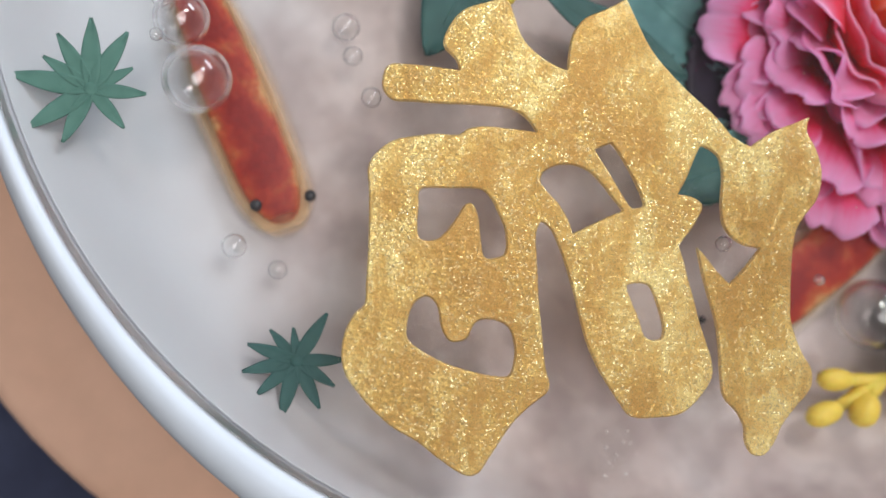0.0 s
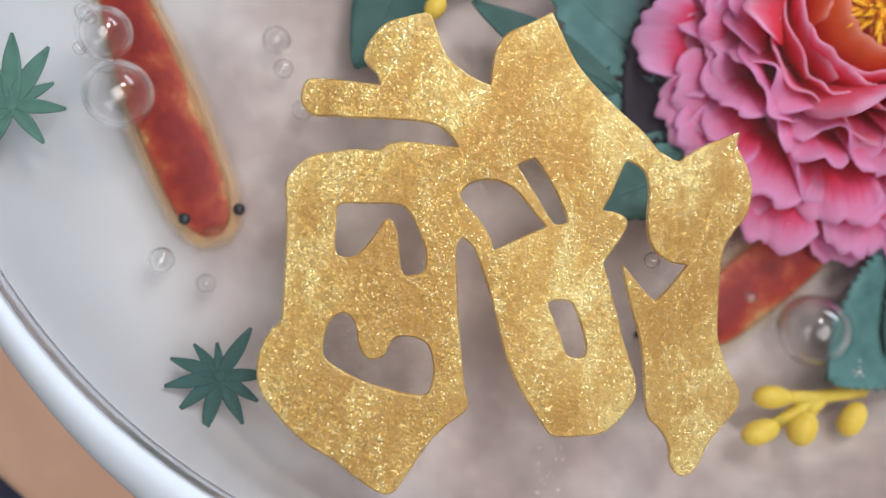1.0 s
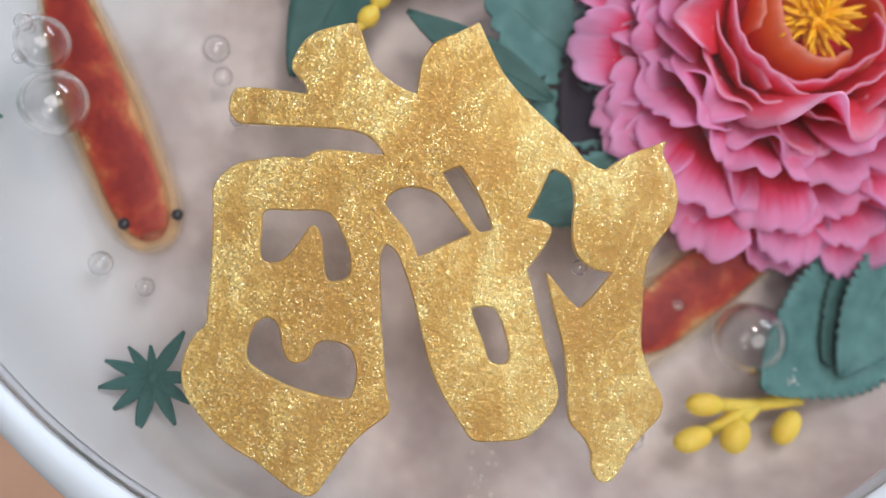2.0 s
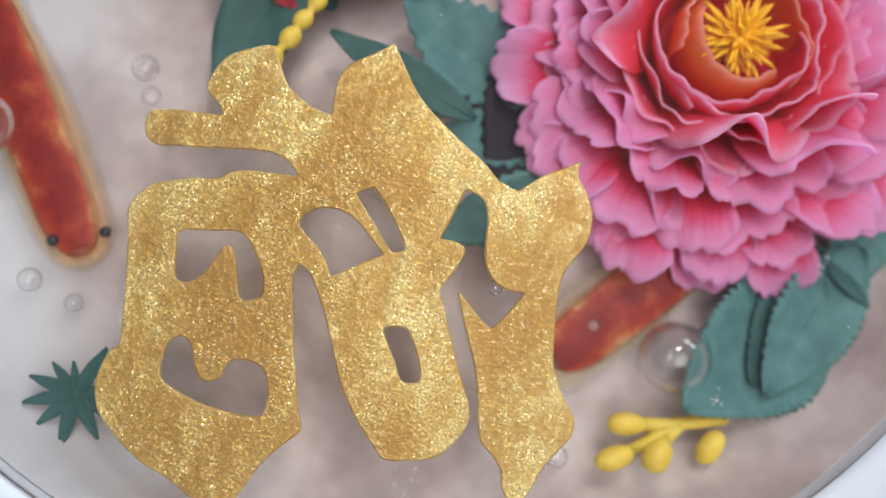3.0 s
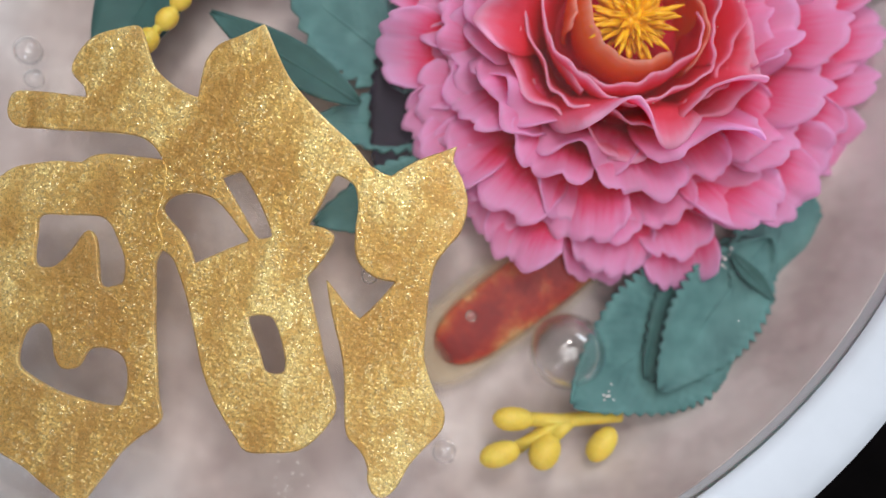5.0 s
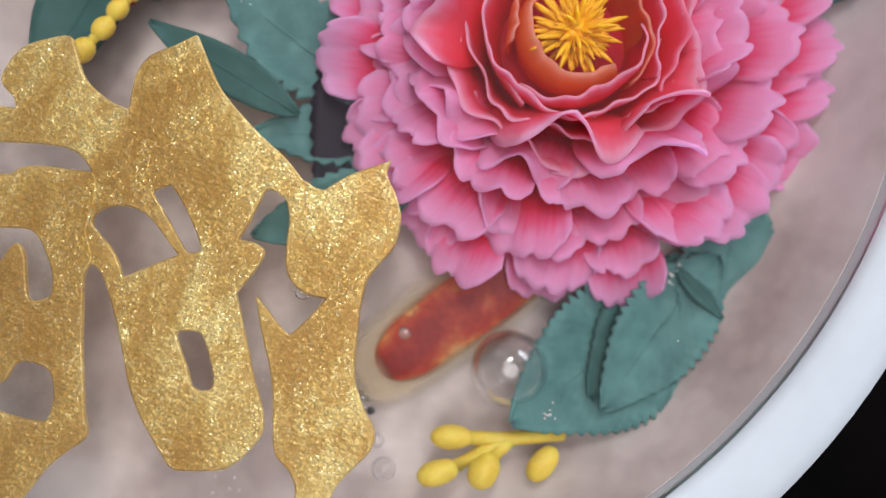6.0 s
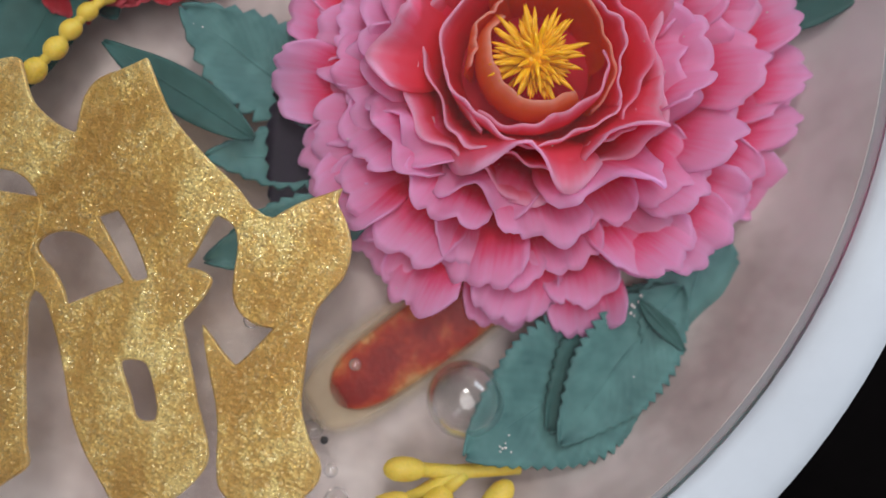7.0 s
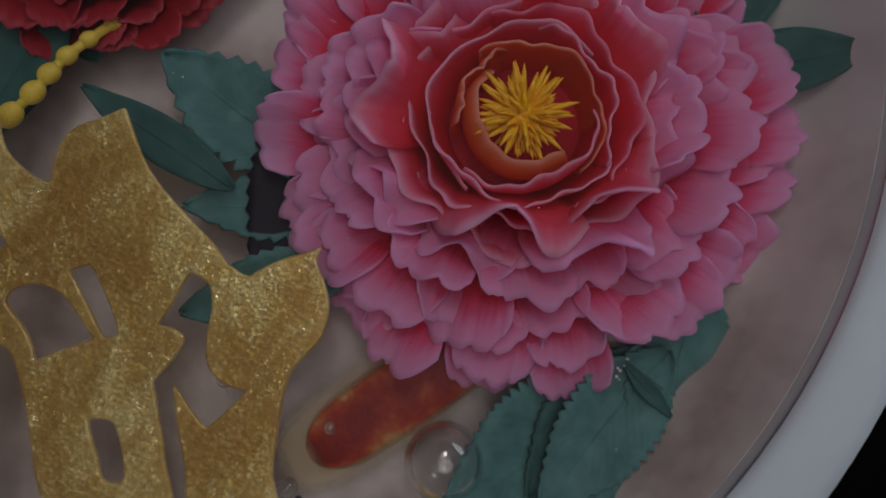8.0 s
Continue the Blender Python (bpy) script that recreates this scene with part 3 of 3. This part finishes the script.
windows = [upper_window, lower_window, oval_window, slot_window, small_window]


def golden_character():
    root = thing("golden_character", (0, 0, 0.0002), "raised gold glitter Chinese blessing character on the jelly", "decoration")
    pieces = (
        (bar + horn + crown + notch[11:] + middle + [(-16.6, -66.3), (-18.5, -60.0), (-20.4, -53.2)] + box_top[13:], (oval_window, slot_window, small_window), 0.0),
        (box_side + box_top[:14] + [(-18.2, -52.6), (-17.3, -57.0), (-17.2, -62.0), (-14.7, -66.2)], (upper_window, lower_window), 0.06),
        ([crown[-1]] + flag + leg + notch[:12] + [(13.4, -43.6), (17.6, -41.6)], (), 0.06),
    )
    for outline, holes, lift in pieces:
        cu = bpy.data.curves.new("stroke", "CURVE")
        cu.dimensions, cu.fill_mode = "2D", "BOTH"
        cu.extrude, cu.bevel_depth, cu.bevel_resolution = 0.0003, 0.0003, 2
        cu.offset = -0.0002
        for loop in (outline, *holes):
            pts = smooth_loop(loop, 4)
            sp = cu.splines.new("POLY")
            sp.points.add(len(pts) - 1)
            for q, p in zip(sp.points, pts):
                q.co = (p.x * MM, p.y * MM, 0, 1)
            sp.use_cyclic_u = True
        tmp = new("traced_outline", cu)
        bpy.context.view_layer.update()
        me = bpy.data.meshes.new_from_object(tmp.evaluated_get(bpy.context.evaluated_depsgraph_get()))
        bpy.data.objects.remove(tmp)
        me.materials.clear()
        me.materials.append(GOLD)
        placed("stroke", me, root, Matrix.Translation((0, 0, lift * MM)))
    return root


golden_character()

# ---------------------------------------------------------------- peonies


def frill_petal(w, l, rise, roll, seed, fold):
    """A round-tipped petal that climbs from its foot and rolls outward, with a nibbled rim. fold: how strongly its rim is gathered. Returns its mesh and the place of its tip."""
    rnd = random.Random(seed)
    ph, k2 = rnd.uniform(0, 6), rnd.uniform(5, 9)
    lean = rnd.uniform(-0.18, 0.18)
    nicks = [(rnd.uniform(-0.75, 0.75), rnd.uniform(0.02, 0.075), rnd.uniform(0.05, 0.13)) for _ in range(rnd.randrange(0, 3))]
    crown = rnd.uniform(-0.04, 0.24)
    blunt = rnd.uniform(2.2, 3.2)
    lobes = rnd.uniform(2.0, 3.8)

    def spine(s):
        y = z = 0.0
        for q in range(14):
            t = (q + 0.5) / 14 * s
            a = radians(rise + (roll - rise) * min(1, t) ** 1.2)
            y += math.cos(a) * l * s / 14
            z += math.sin(a) * l * s / 14
        return y, z

    def at(u, v):
        grow = max(0.0, (v - 0.3) / 0.7)
        tip = (1 - min(0.9995, abs(u)) ** blunt) ** (1 / 2.2)
        lobe = abs(math.cos(lobes * (u + 0.15 * ph) * math.pi / 2)) ** 0.6
        reach = 0.62 + 0.38 * tip - 0.085 * (1 - lobe) * grow + 0.008 * math.sin(k2 * 2.5 * u + ph)
        for c, d, wide in nicks:
            reach -= d * math.exp(-((u - c) / wide) ** 2) * grow
        y, z = spine(v * reach)
        half = w * 0.5 * (0.44 + 0.56 * math.sin(min(1.0, v * 1.15) * math.pi / 2))
        x = u * half + lean * w * v * v
        z += w * grow * (crown * (1 - u * u) + 0.06 * math.sin(2.6 * u + ph)) + w * 0.08 * u * u * v + w * 0.055 * grow * lobe
        z += w * fold * grow ** 2 * (0.13 * math.sin(4.2 * u + 2 * ph) + 0.06 * math.sin(9.1 * u + ph))
        y += w * fold * grow ** 2 * 0.10 * math.cos(5.0 * u + ph)
        return Vector((x, y, z))

    return sheet(26 if fold < 0.6 else 34, 12, at, -0.00045), spine(1.0)


def wall_petal(r, span, tall, flare, seed, squeeze=0.0, ruffle=1.0):
    """A broad upright petal, bent round the flower's heart, with a wavy rim."""
    rnd = random.Random(seed)
    ph, k = rnd.uniform(0, 6), rnd.uniform(3.0, 5.0)

    def at(u, v):
        a = u * span / 2
        edge = abs(u) ** 4
        z = tall * v * (1 - 0.22 * edge + 0.04 * math.sin(k * u * 2 + ph) + 0.018 * math.sin(k * u * 7 + ph) + 0.012 * abs(math.sin(k * u * 13 + ph)) * v)
        wave = ruffle * (0.05 * math.sin(k * u * 1.7 + ph) * v ** 2 + 0.018 * math.sin(k * u * 5.3 + 2 * ph) * v ** 3)
        rr = r * (0.80 + 0.20 * math.sin(v * math.pi / 2) + flare * v ** 4 + wave - squeeze * v ** 3 + 0.05 * edge)
        return Vector((rr * math.sin(a), rr * math.cos(a), z))

    return sheet(48, 12, at, -0.00045)


def dome(r):
    """Height of the petal tips at a distance from the flower's heart, for a flower 53 mm in radius."""
    return float(np.interp(r, (0, 17, 24, 32, 40, 47, 53), (-4.0, -4.0, -6.5, -9.5, -12.5, -15.5, -18.0)))


def peony(where, size, mats, label, seed, turn=0.0, stretch=106):
    rnd = random.Random(seed)
    frill, heart, cup = mats
    f = thing("peony", where, label, "flower", "peonies in the jelly")
    made = 0
    for r, count, w, l, rise, roll, fold in ((55, 25, 16.5, 20, 34, -14, 0.16), (50, 22, 17, 20, 38, -10, 0.2), (44.5, 18, 18, 20, 42, -6, 0.28), (38.5, 12, 20, 19, 48, 0, 0.55), (33, 8, 25, 19, 56, 8, 1.0), (27, 5, 31, 18, 66, 24, 1.1)):
        kinds = []
        for q in range(5):
            bm, tip = frill_petal(w * MM, l * MM, rise + rnd.uniform(-5, 5), roll + rnd.uniform(-10, 10), seed * 100 + made * 7 + q, fold)
            kinds.append((mesh_of("petal", bm, heart if r < 29 else frill), tip))
        for k in range(count):
            me, tip = kinds[rnd.randrange(5)]
            a = turn + 2 * math.pi * (k + rnd.uniform(-0.22, 0.22)) / count + r
            side = math.cos(a - radians(stretch))
            rr = (r + rnd.uniform(-3.6, 1.6)) * (1.0 + (0.04 if side < 0 else -0.05) * side * side)
            s = rnd.uniform(0.86, 1.12)
            z = dome(r) + rnd.uniform(-1.3, 1.3) + 4.5 * max(0.0, side) * r / 54
            m = Matrix.Rotation(a, 4, "Z") @ Matrix.Translation((0, rr * MM - tip[0] * s, z * MM - tip[1] * s)) @ pose(0, 0, 0, rnd.uniform(-10, 10), rnd.uniform(-17, 17), rnd.uniform(-12, 12)) @ Matrix.Scale(s, 4)
            placed("petal", me, f, Matrix.Scale(size, 4) @ m)
            made += 1
    # broad upright petals round the heart
    ring = []
    for r, spans, flare, top, ruffle in ((22.6, (2.3, 1.9, 2.5), 0.13, -6.2, 1.8), (19.6, (2.6, 2.2, 2.5), 0.06, -4.6, 1.4), (17.0, (3.4, 2.7, 1.9), -0.02, -3.4, 1.0)):
        a = turn + rnd.uniform(0, 6)
        for span in spans:
            ring.append((r, span, a, flare, top + rnd.uniform(-0.9, 0.5), 0.0, ruffle, heart))
            a += 2 * math.pi / len(spans) * rnd.uniform(0.92, 1.08)
    # the orange cup: one side curls in over the stamens, the other stands open
    ring += [(15.3, 2.4, turn + radians(222), 0.0, -3.6, 0.10, 1.2, heart), (12.4, 3.3, turn + radians(150), 0.0, -3.6, 0.26, 0.8, cup), (14.6, 2.9, turn + radians(-30), 0.0, -4.4, 0.04, 0.8, cup), (13.6, 1.5, turn + radians(75), 0.0, -4.0, 0.14, 0.8, cup)]
    for r, span, a, flare, top, squeeze, ruffle, mat in ring:
        me = mesh_of("petal", wall_petal(r * MM, span, 13.0 * MM, flare, rnd.randrange(9999), squeeze, ruffle), mat)
        m = Matrix.Rotation(a, 4, "Z") @ Matrix.Translation((0, 0, (top - 13.0) * MM)) @ pose(0, 0, 0, rnd.uniform(-4, 4), rnd.uniform(-4, 4), 0)
        placed("petal", me, f, Matrix.Scale(size, 4) @ m)
    # calyx that holds the petals
    part("calyx", lathe([(0, -0.024 * size), (0.020 * size, -0.0235 * size), (0.036 * size, -0.021 * size), (0.030 * size, -0.0185 * size), (0.012 * size, -0.0165 * size), (0, -0.016 * size)], 40, False), frill, f)
    # stamens
    kinds = []
    for q in range(4):
        L = 7.2 + q
        bend = 1.2 + 0.5 * q
        pts = [(0, L * t * MM, (bend * math.sin(t * 2.6)) * MM) for t in (0, 0.3, 0.6, 0.85, 1.0)]
        kinds.append(mesh_of("stamen", tube(pts, [0.6 * MM, 0.72 * MM, 0.66 * MM, 0.46 * MM, 0.08 * MM], 6), STAMEN))
    for k in range(230):
        a = rnd.uniform(0, 2 * math.pi)
        lift = rnd.uniform(14, 72)
        m = Matrix.Translation((0, 0, -10.2 * MM)) @ Matrix.Rotation(a, 4, "Z") @ pose(0, rnd.uniform(0.5, 2.0) * MM, 0, lift) @ Matrix.Scale(rnd.uniform(0.8, 1.08), 4)
        placed("stamen", kinds[k % 4], f, Matrix.Scale(size, 4) @ m)
    knob = mesh_of("pistil", ball(1.6 * MM, (1, 1, 1.4), 12, 8), STAMEN)
    for k in range(9):
        a, r = k * 2.4, 0.55 * math.sqrt(k)
        placed("pistil", knob, f, Matrix.Scale(size, 4) @ Matrix.Translation((r * math.cos(a) * MM, r * math.sin(a) * MM, (-4.6 - 0.4 * r + rnd.uniform(-0.4, 0.4)) * MM)))
    return f


peony((0.0595, 0.0025, 0), 1.0, (PINK, ROSE, ORANGE), "large ruffled pink jelly peony with orange heart and yellow stamens", 3)
peony((-0.0380, 0.0205, -0.002), 0.68, (RED, RED, ORANGE), "deep red jelly peony with ruffled petals", 8, 0.4)

# ---------------------------------------------------------------- leaves


def leaf(tip, foot, width, z, mat, label, teeth=11, tooth=0.10, tilt=0.0, drop=0.0, belly=0.45):
    """A pointed leaf from foot to tip (mm) with a folded midrib and saw-toothed rim."""
    tip, foot = Vector(tip) * MM, Vector(foot) * MM
    d = tip - foot
    length, half = d.length, width * 0.5 * MM
    steps = max(24, teeth * 4)

    def at(u, v):
        bulge = math.sin(math.pi * min(1, max(0, v)) ** (math.log(0.5) / math.log(belly)))
        bit = (v * teeth + 1e-6) % 1.0
        saw = 1 - tooth * (1 - min(bit / 0.75, (1 - bit) / 0.25)) * (0.85 + 0.3 * math.sin(17 * v)) if teeth else 1.0
        x = u * half * (max(bulge, 0) ** 0.8 * (saw if abs(u) > 0.99 else 1) + 0.012)
        zz = 0.18 * half * abs(u) ** 1.5 + 0.05 * half * math.sin(9 * v + 3 * u) - drop * MM * v * v
        return Vector((x, v * length + (0.10 * abs(u) * length / max(teeth, 6) if teeth else 0), zz))

    root = thing("leaf", (foot.x, foot.y, z * MM), label, "leaf", "leaves in the jelly")
    root.rotation_euler = (0, radians(tilt), math.atan2(-d.x, d.y))
    blade = part("blade", sheet(8, steps, at, -0.0005), mat, root)
    part("midrib", tube([at(0, v) + Vector((0, 0, -0.0001)) for v in (0, 0.2, 0.4, 0.6, 0.8, 0.95)], [0.00045, 0.0004, 0.00032, 0.00026, 0.0002, 0.0001], 6), mat, blade)
    return root


leaf((70.0, -75.0), (104, -38), 31, -21.0, TEAL, "broad teal leaf with a saw-toothed rim beside the pink peony", 24, 0.12, 0, -7.6)
leaf((87.5, -67.5), (103, -30), 20, -19.2, TEAL, "saw-toothed teal leaflet lying over a broader leaf", 18, 0.16, 0, -3.6)
# added dark sheet: the leaflet's shade put in as a shape of its own
leaf((84.8, -66.0), (99.5, -31), 20.5, -20.8, DEEP, "dark saw-toothed sheet standing in for shade beside a teal leaflet", 18, 0.16, 0, -3.4)
leaf((107.5, -56), (105, -14), 22, -20.6, TEAL, "striped teal leaf under the pink peony's rim", 18, 0.13)
leaf((-10, -7.5), (30, -21), 21, -19, TEAL, "teal saw-toothed leaf reaching out from the pink peony", 13, 0.24, 0, -7.5, 0.55)
leaf((3, -34), (36, -22), 15, -19.5, TEAL, "teal saw-toothed leaf tucked under the pink peony", 11, 0.22, 0, -6)
# leaf-shaped dark sheet, added as the shade the petals throw on the leaves
leaf((21, -45), (25, 10), 24, -17.5, SHADE, "nearly black purple sheet standing in for shade under the pink peony", 17, 0.13, 0, 0)
leaf((9, -54), (38, -34), 15, -15.0, TEAL, "teal leaf passing beneath the golden character", 12, 0.12)
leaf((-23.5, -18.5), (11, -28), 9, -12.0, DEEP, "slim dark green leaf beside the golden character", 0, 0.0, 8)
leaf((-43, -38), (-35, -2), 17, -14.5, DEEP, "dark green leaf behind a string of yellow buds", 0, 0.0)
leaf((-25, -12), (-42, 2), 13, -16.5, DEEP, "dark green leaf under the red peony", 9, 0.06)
# added dark strip for the shade at the leaflet's upper edge
leaf((106.8, -42.5), (95.0, -35.8), 3.6, -16.8, DEEP, "dark saw-toothed strip standing in for shade along a teal leaflet", 8, 0.2, 0, 0.8)
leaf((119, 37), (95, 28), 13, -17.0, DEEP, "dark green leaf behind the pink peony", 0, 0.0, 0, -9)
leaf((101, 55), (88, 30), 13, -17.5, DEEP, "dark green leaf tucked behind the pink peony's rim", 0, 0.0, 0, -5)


def star_leaf(where, z, size, angles, mat, label):
    """A small leaf of narrow blades that fan out from one point."""
    root = thing("maple_leaf", (where[0] * MM, where[1] * MM, z * MM), label, "leaf", "small star leaves")
    for a, l in angles:
        L, h = l * size * MM, 0.185 * l * size * MM

        def at(u, v):
            return Vector((u * h * (1.75 * v ** 0.6 * (1 - v) ** 0.85 + 0.10 * (1 - v) + 0.015), v * L, 0.10 * h * abs(u) + 0.5 * MM * v * v * math.sin(a)))

        part("blade", sheet(6, 18, at, -0.0003), mat, root).rotation_euler = (0, 0, radians(a))
    part("heart", ball(1.3 * MM, (1, 1, 0.4), 12, 8), mat, root)
    return root


star_leaf((-101.8, -64.8), -6.0, 1.06, ((95, 13.5), (70, 9.5), (45, 11), (15, 12.5), (-15, 12), (-45, 8), (-80, 9.5), (-125, 9), (170, 10.5), (140, 12.5)), MAPLE, "small green star-shaped leaf near the bowl's rim")
star_leaf((-52.5, -104.9), -13, 1.0, ((115, 10.5), (85, 10), (55, 8), (20, 6.5), (-18, 11), (-75, 9.5), (-110, 9), (-140, 10.5), (180, 11.5), (145, 10)), DEEP, "small dark green star-shaped leaf beside the golden character")

# ---------------------------------------------------------------- koi


def koi(name_label, nose, tail, width, z, head_pale, eyes, eye_size=1.25):
    """A plump koi seen from above: red back, translucent margin, tail fin, and two black eyes."""
    nose, tail = Vector(nose) * MM, Vector(tail) * MM
    d = nose - tail
    L, h = d.length, width * 0.5 * MM
    root = thing("koi_fish", (tail.x, tail.y, z * MM), name_label, "fish ornament", "koi in the jelly")
    root.rotation_euler = (0, 0, math.atan2(-d.x, d.y))

    def half(v):
        front = math.sqrt(max(0.0, 1 - max(0.0, (v - 0.80) / 0.20) ** 2.4))
        return h * front * (0.30 + 0.70 * math.sin(min(1.0, v / 0.62) * math.pi / 2)) * (1 - 0.10 * max(0.0, v - 0.62) / 0.38)

    def body(scale, flat, lift, reach):
        bm = bmesh.new()
        uv = bm.loops.layers.uv.new("UVMap")
        rows, seg = 44, 24
        rings = []
        along = [math.sin(math.pi / 2 * j / rows) for j in range(rows + 1)]
        for v in along:
            w = max(half(v), 1e-5) * scale
            wig = 0.0012 * math.sin(3.2 * v + 0.6)
            rings.append([bm.verts.new((wig + w * math.cos(2 * math.pi * k / seg), v * L * reach, lift + w * flat * math.sin(2 * math.pi * k / seg))) for k in range(seg)])
        for j in range(rows):
            for k in range(seg):
                q = (k + 1) % seg
                f = bm.faces.new((rings[j][k], rings[j][q], rings[j + 1][q], rings[j + 1][k]))
                for loop, kk, v in zip(f.loops, (k, k + 1, k + 1, k), (along[j], along[j], along[j + 1], along[j + 1])):
                    loop[uv].uv = (abs(math.cos(2 * math.pi * kk / seg)), v)
        bm.faces.new(rings[0][::-1])
        bm.faces.new(rings[-1])
        return bm

    if head_pale:
        part("body", body(0.80, 0.22, 0.0008, 0.87), KOI, root)
        part("margin", body(1.14, 0.07, -0.0004, 0.97), PALE, root, "pale translucent margin and head")
    else:
        part("body", body(0.83, 0.24, 0.0008, 0.965), KOI, root)
        part("margin", body(1.20, 0.07, -0.0004, 1.0), MARGIN, root, "translucent yellowish margin")
    for sx in (-1, 1):
        def fan(u, v):
            return Vector((sx * v * (5 + 2.5 * u) * MM, -v * (9 - 2 * abs(u)) * MM, 0.6 * MM * math.sin(7 * u) * v))
        part("tail_fin", sheet(8, 6, fan, -0.0004), MARGIN, root)
    for ex, ey in eyes:
        e = part("eye", ball(eye_size * MM, (1, 1, 0.75), 16, 10), BLACK, root)
        e.matrix_local = root.matrix_basis.inverted() @ Matrix.Translation((ex * MM, ey * MM, z * MM + 0.0022))
    return root


koi("red koi fish with yellowish margins and black eyes in the jelly", (-61.2, -81.5), (-103, -20), 17.5, -21.5, False, ((-69.0, -76.8), (-58.9, -72.0)))
koi("orange-red koi fish with a pale head under the pink peony", (34.5, -80), (80, -28), 20, -21, True, ((42, -82), (29.5, -76)), 0.85)

# ---------------------------------------------------------------- yellow buds


def bud_between(a, b, fat):
    a, b = Vector(a) * MM, Vector(b) * MM
    d = b - a
    ts = [0, 0.06, 0.18, 0.35, 0.55, 0.75, 0.9, 0.97, 1.0]
    rs = [0.15, 0.5, 0.78, 0.95, 1.0, 0.92, 0.66, 0.38, 0.1]
    return tube([a + d * t for t in ts], [r * fat * MM for r in rs], 14)


sprig = thing("bud_sprig", (0, 0, 0), "cluster of yellow jelly buds on a short stem", "flower buds")
for a, b, fat in (((63.5, -80.5, -14.5), (55.2, -82.6, -13.5), 2.5), ((62.5, -87.0, -15), (55.0, -91.5, -14), 2.6), ((68.5, -82.5, -15), (66.5, -90.0, -13.8), 3.1), ((80.5, -78.0, -16), (77.0, -85.5, -15), 2.6)):
    part("bud", bud_between(a, b, fat), BUD, sprig)
for pts in (((62, -81, -14.8), (69, -79.5, -15.5), (76, -77, -16.5), (81.5, -75.2, -18)), ((62, -87, -15), (65.5, -83.5, -15.5), (69, -79.8, -15.5)), ((68.5, -83, -15), (71, -79, -15.6))):
    part("stem", tube([Vector(p) * MM for p in pts], [1.5 * MM] * len(pts), 8), BUD, sprig)

string = thing("bud_string", (0, 0, 0), "string of round yellow jelly buds on a thin stem", "flower buds")
chain = [(-33.0, -28.5, -8.5), (-30.6, -23.0, -8.8), (-29.2, -18.5, -9.2), (-27.5, -14.0, -9.8), (-25.0, -9.5, -10.5), (-22.0, -5.0, -11.2)]
for k, c in enumerate(chain):
    b = part("bud", ball((2.5 - 0.18 * k) * MM, (0.9, 1.15, 0.9), 18, 12), BUD, string)
    b.location, b.rotation_euler = Vector(c) * MM, (0, 0, radians(-20 - 6 * k))
part("stem", tube([Vector(c) * MM for c in chain], [1.0 * MM] * len(chain), 8), BUD, string)

# ---------------------------------------------------------------- air bubbles
for x, y, z, r in ((-84, -57.5, -6.5, 6.6), (-90.5, -46.5, -8.5, 5.4), (-95.5, -43.5, -9, 1.8), (-94.5, -50.5, -9.5, 1.3), (67.0, -65.3, -17.0, 8.0), (-58, -41, -19, 2.1), (-61, -35.5, -19, 3.0), (-71, -86, -19, 2.6), (-52, -48.5, -19, 2.2), (-61.5, -88.5, -21, 2.0), (39, -81, -20, 2.2), (48, -93, -20, 2.6), (45, -88, -21, 1.5), (44.5, -63.5, -3.5, 1.2), (23.5, -61.5, -4.2, 1.6)):
    b = tagged(part("air_bubble", ball(r * MM, (1, 1, 0.92), 48, 28), BUBBLE), "round clear air bubble caught in the jelly", "bubble", "air bubbles")
    b.location = (x * MM, y * MM, z * MM)

rnd = random.Random(21)
# air flecks; the second cluster is pale beads put in for highlights on drops
for name, where, count, spread, size in (("air_glint_flecks", (18, -110, -20), 16, 2.6, 0.35), ("air_glint_flecks", (94.5, -37, -17), 6, 1.2, 0.40), ("air_glint_flecks", (77, -72, -14), 7, 1.2, 0.32)):
    bm = bmesh.new()
    for k in range(count):
        made = bmesh.ops.create_icosphere(bm, subdivisions=1, radius=size * MM * rnd.uniform(0.5, 1.2))
        bmesh.ops.translate(bm, verts=made["verts"], vec=Vector((rnd.gauss(0, spread * 0.5), rnd.gauss(0, spread), rnd.gauss(0, 0.4))) * MM)
    fl = tagged(part(name, bm, GLINT), "cluster of tiny pale flecks for air and bright glints in the jelly", "air flecks", kind="stuff")
    fl.location = Vector(where) * MM

# specks of dust and air just under the surface
bm = bmesh.new()
for k in range(70):
    made = bmesh.ops.create_icosphere(bm, subdivisions=1, radius=rnd.uniform(0.07, 0.17) * MM)
    a, r = rnd.uniform(0, 2 * math.pi), 0.118 * math.sqrt(rnd.random())
    bmesh.ops.translate(bm, verts=made["verts"], vec=(CENTRE.x + r * math.cos(a), r * math.sin(a), -rnd.uniform(1.0, 2.5) * MM))
tagged(part("air_specks", bm, GLINT), "scattered tiny pale air specks under the jelly surface", "air specks", kind="stuff")
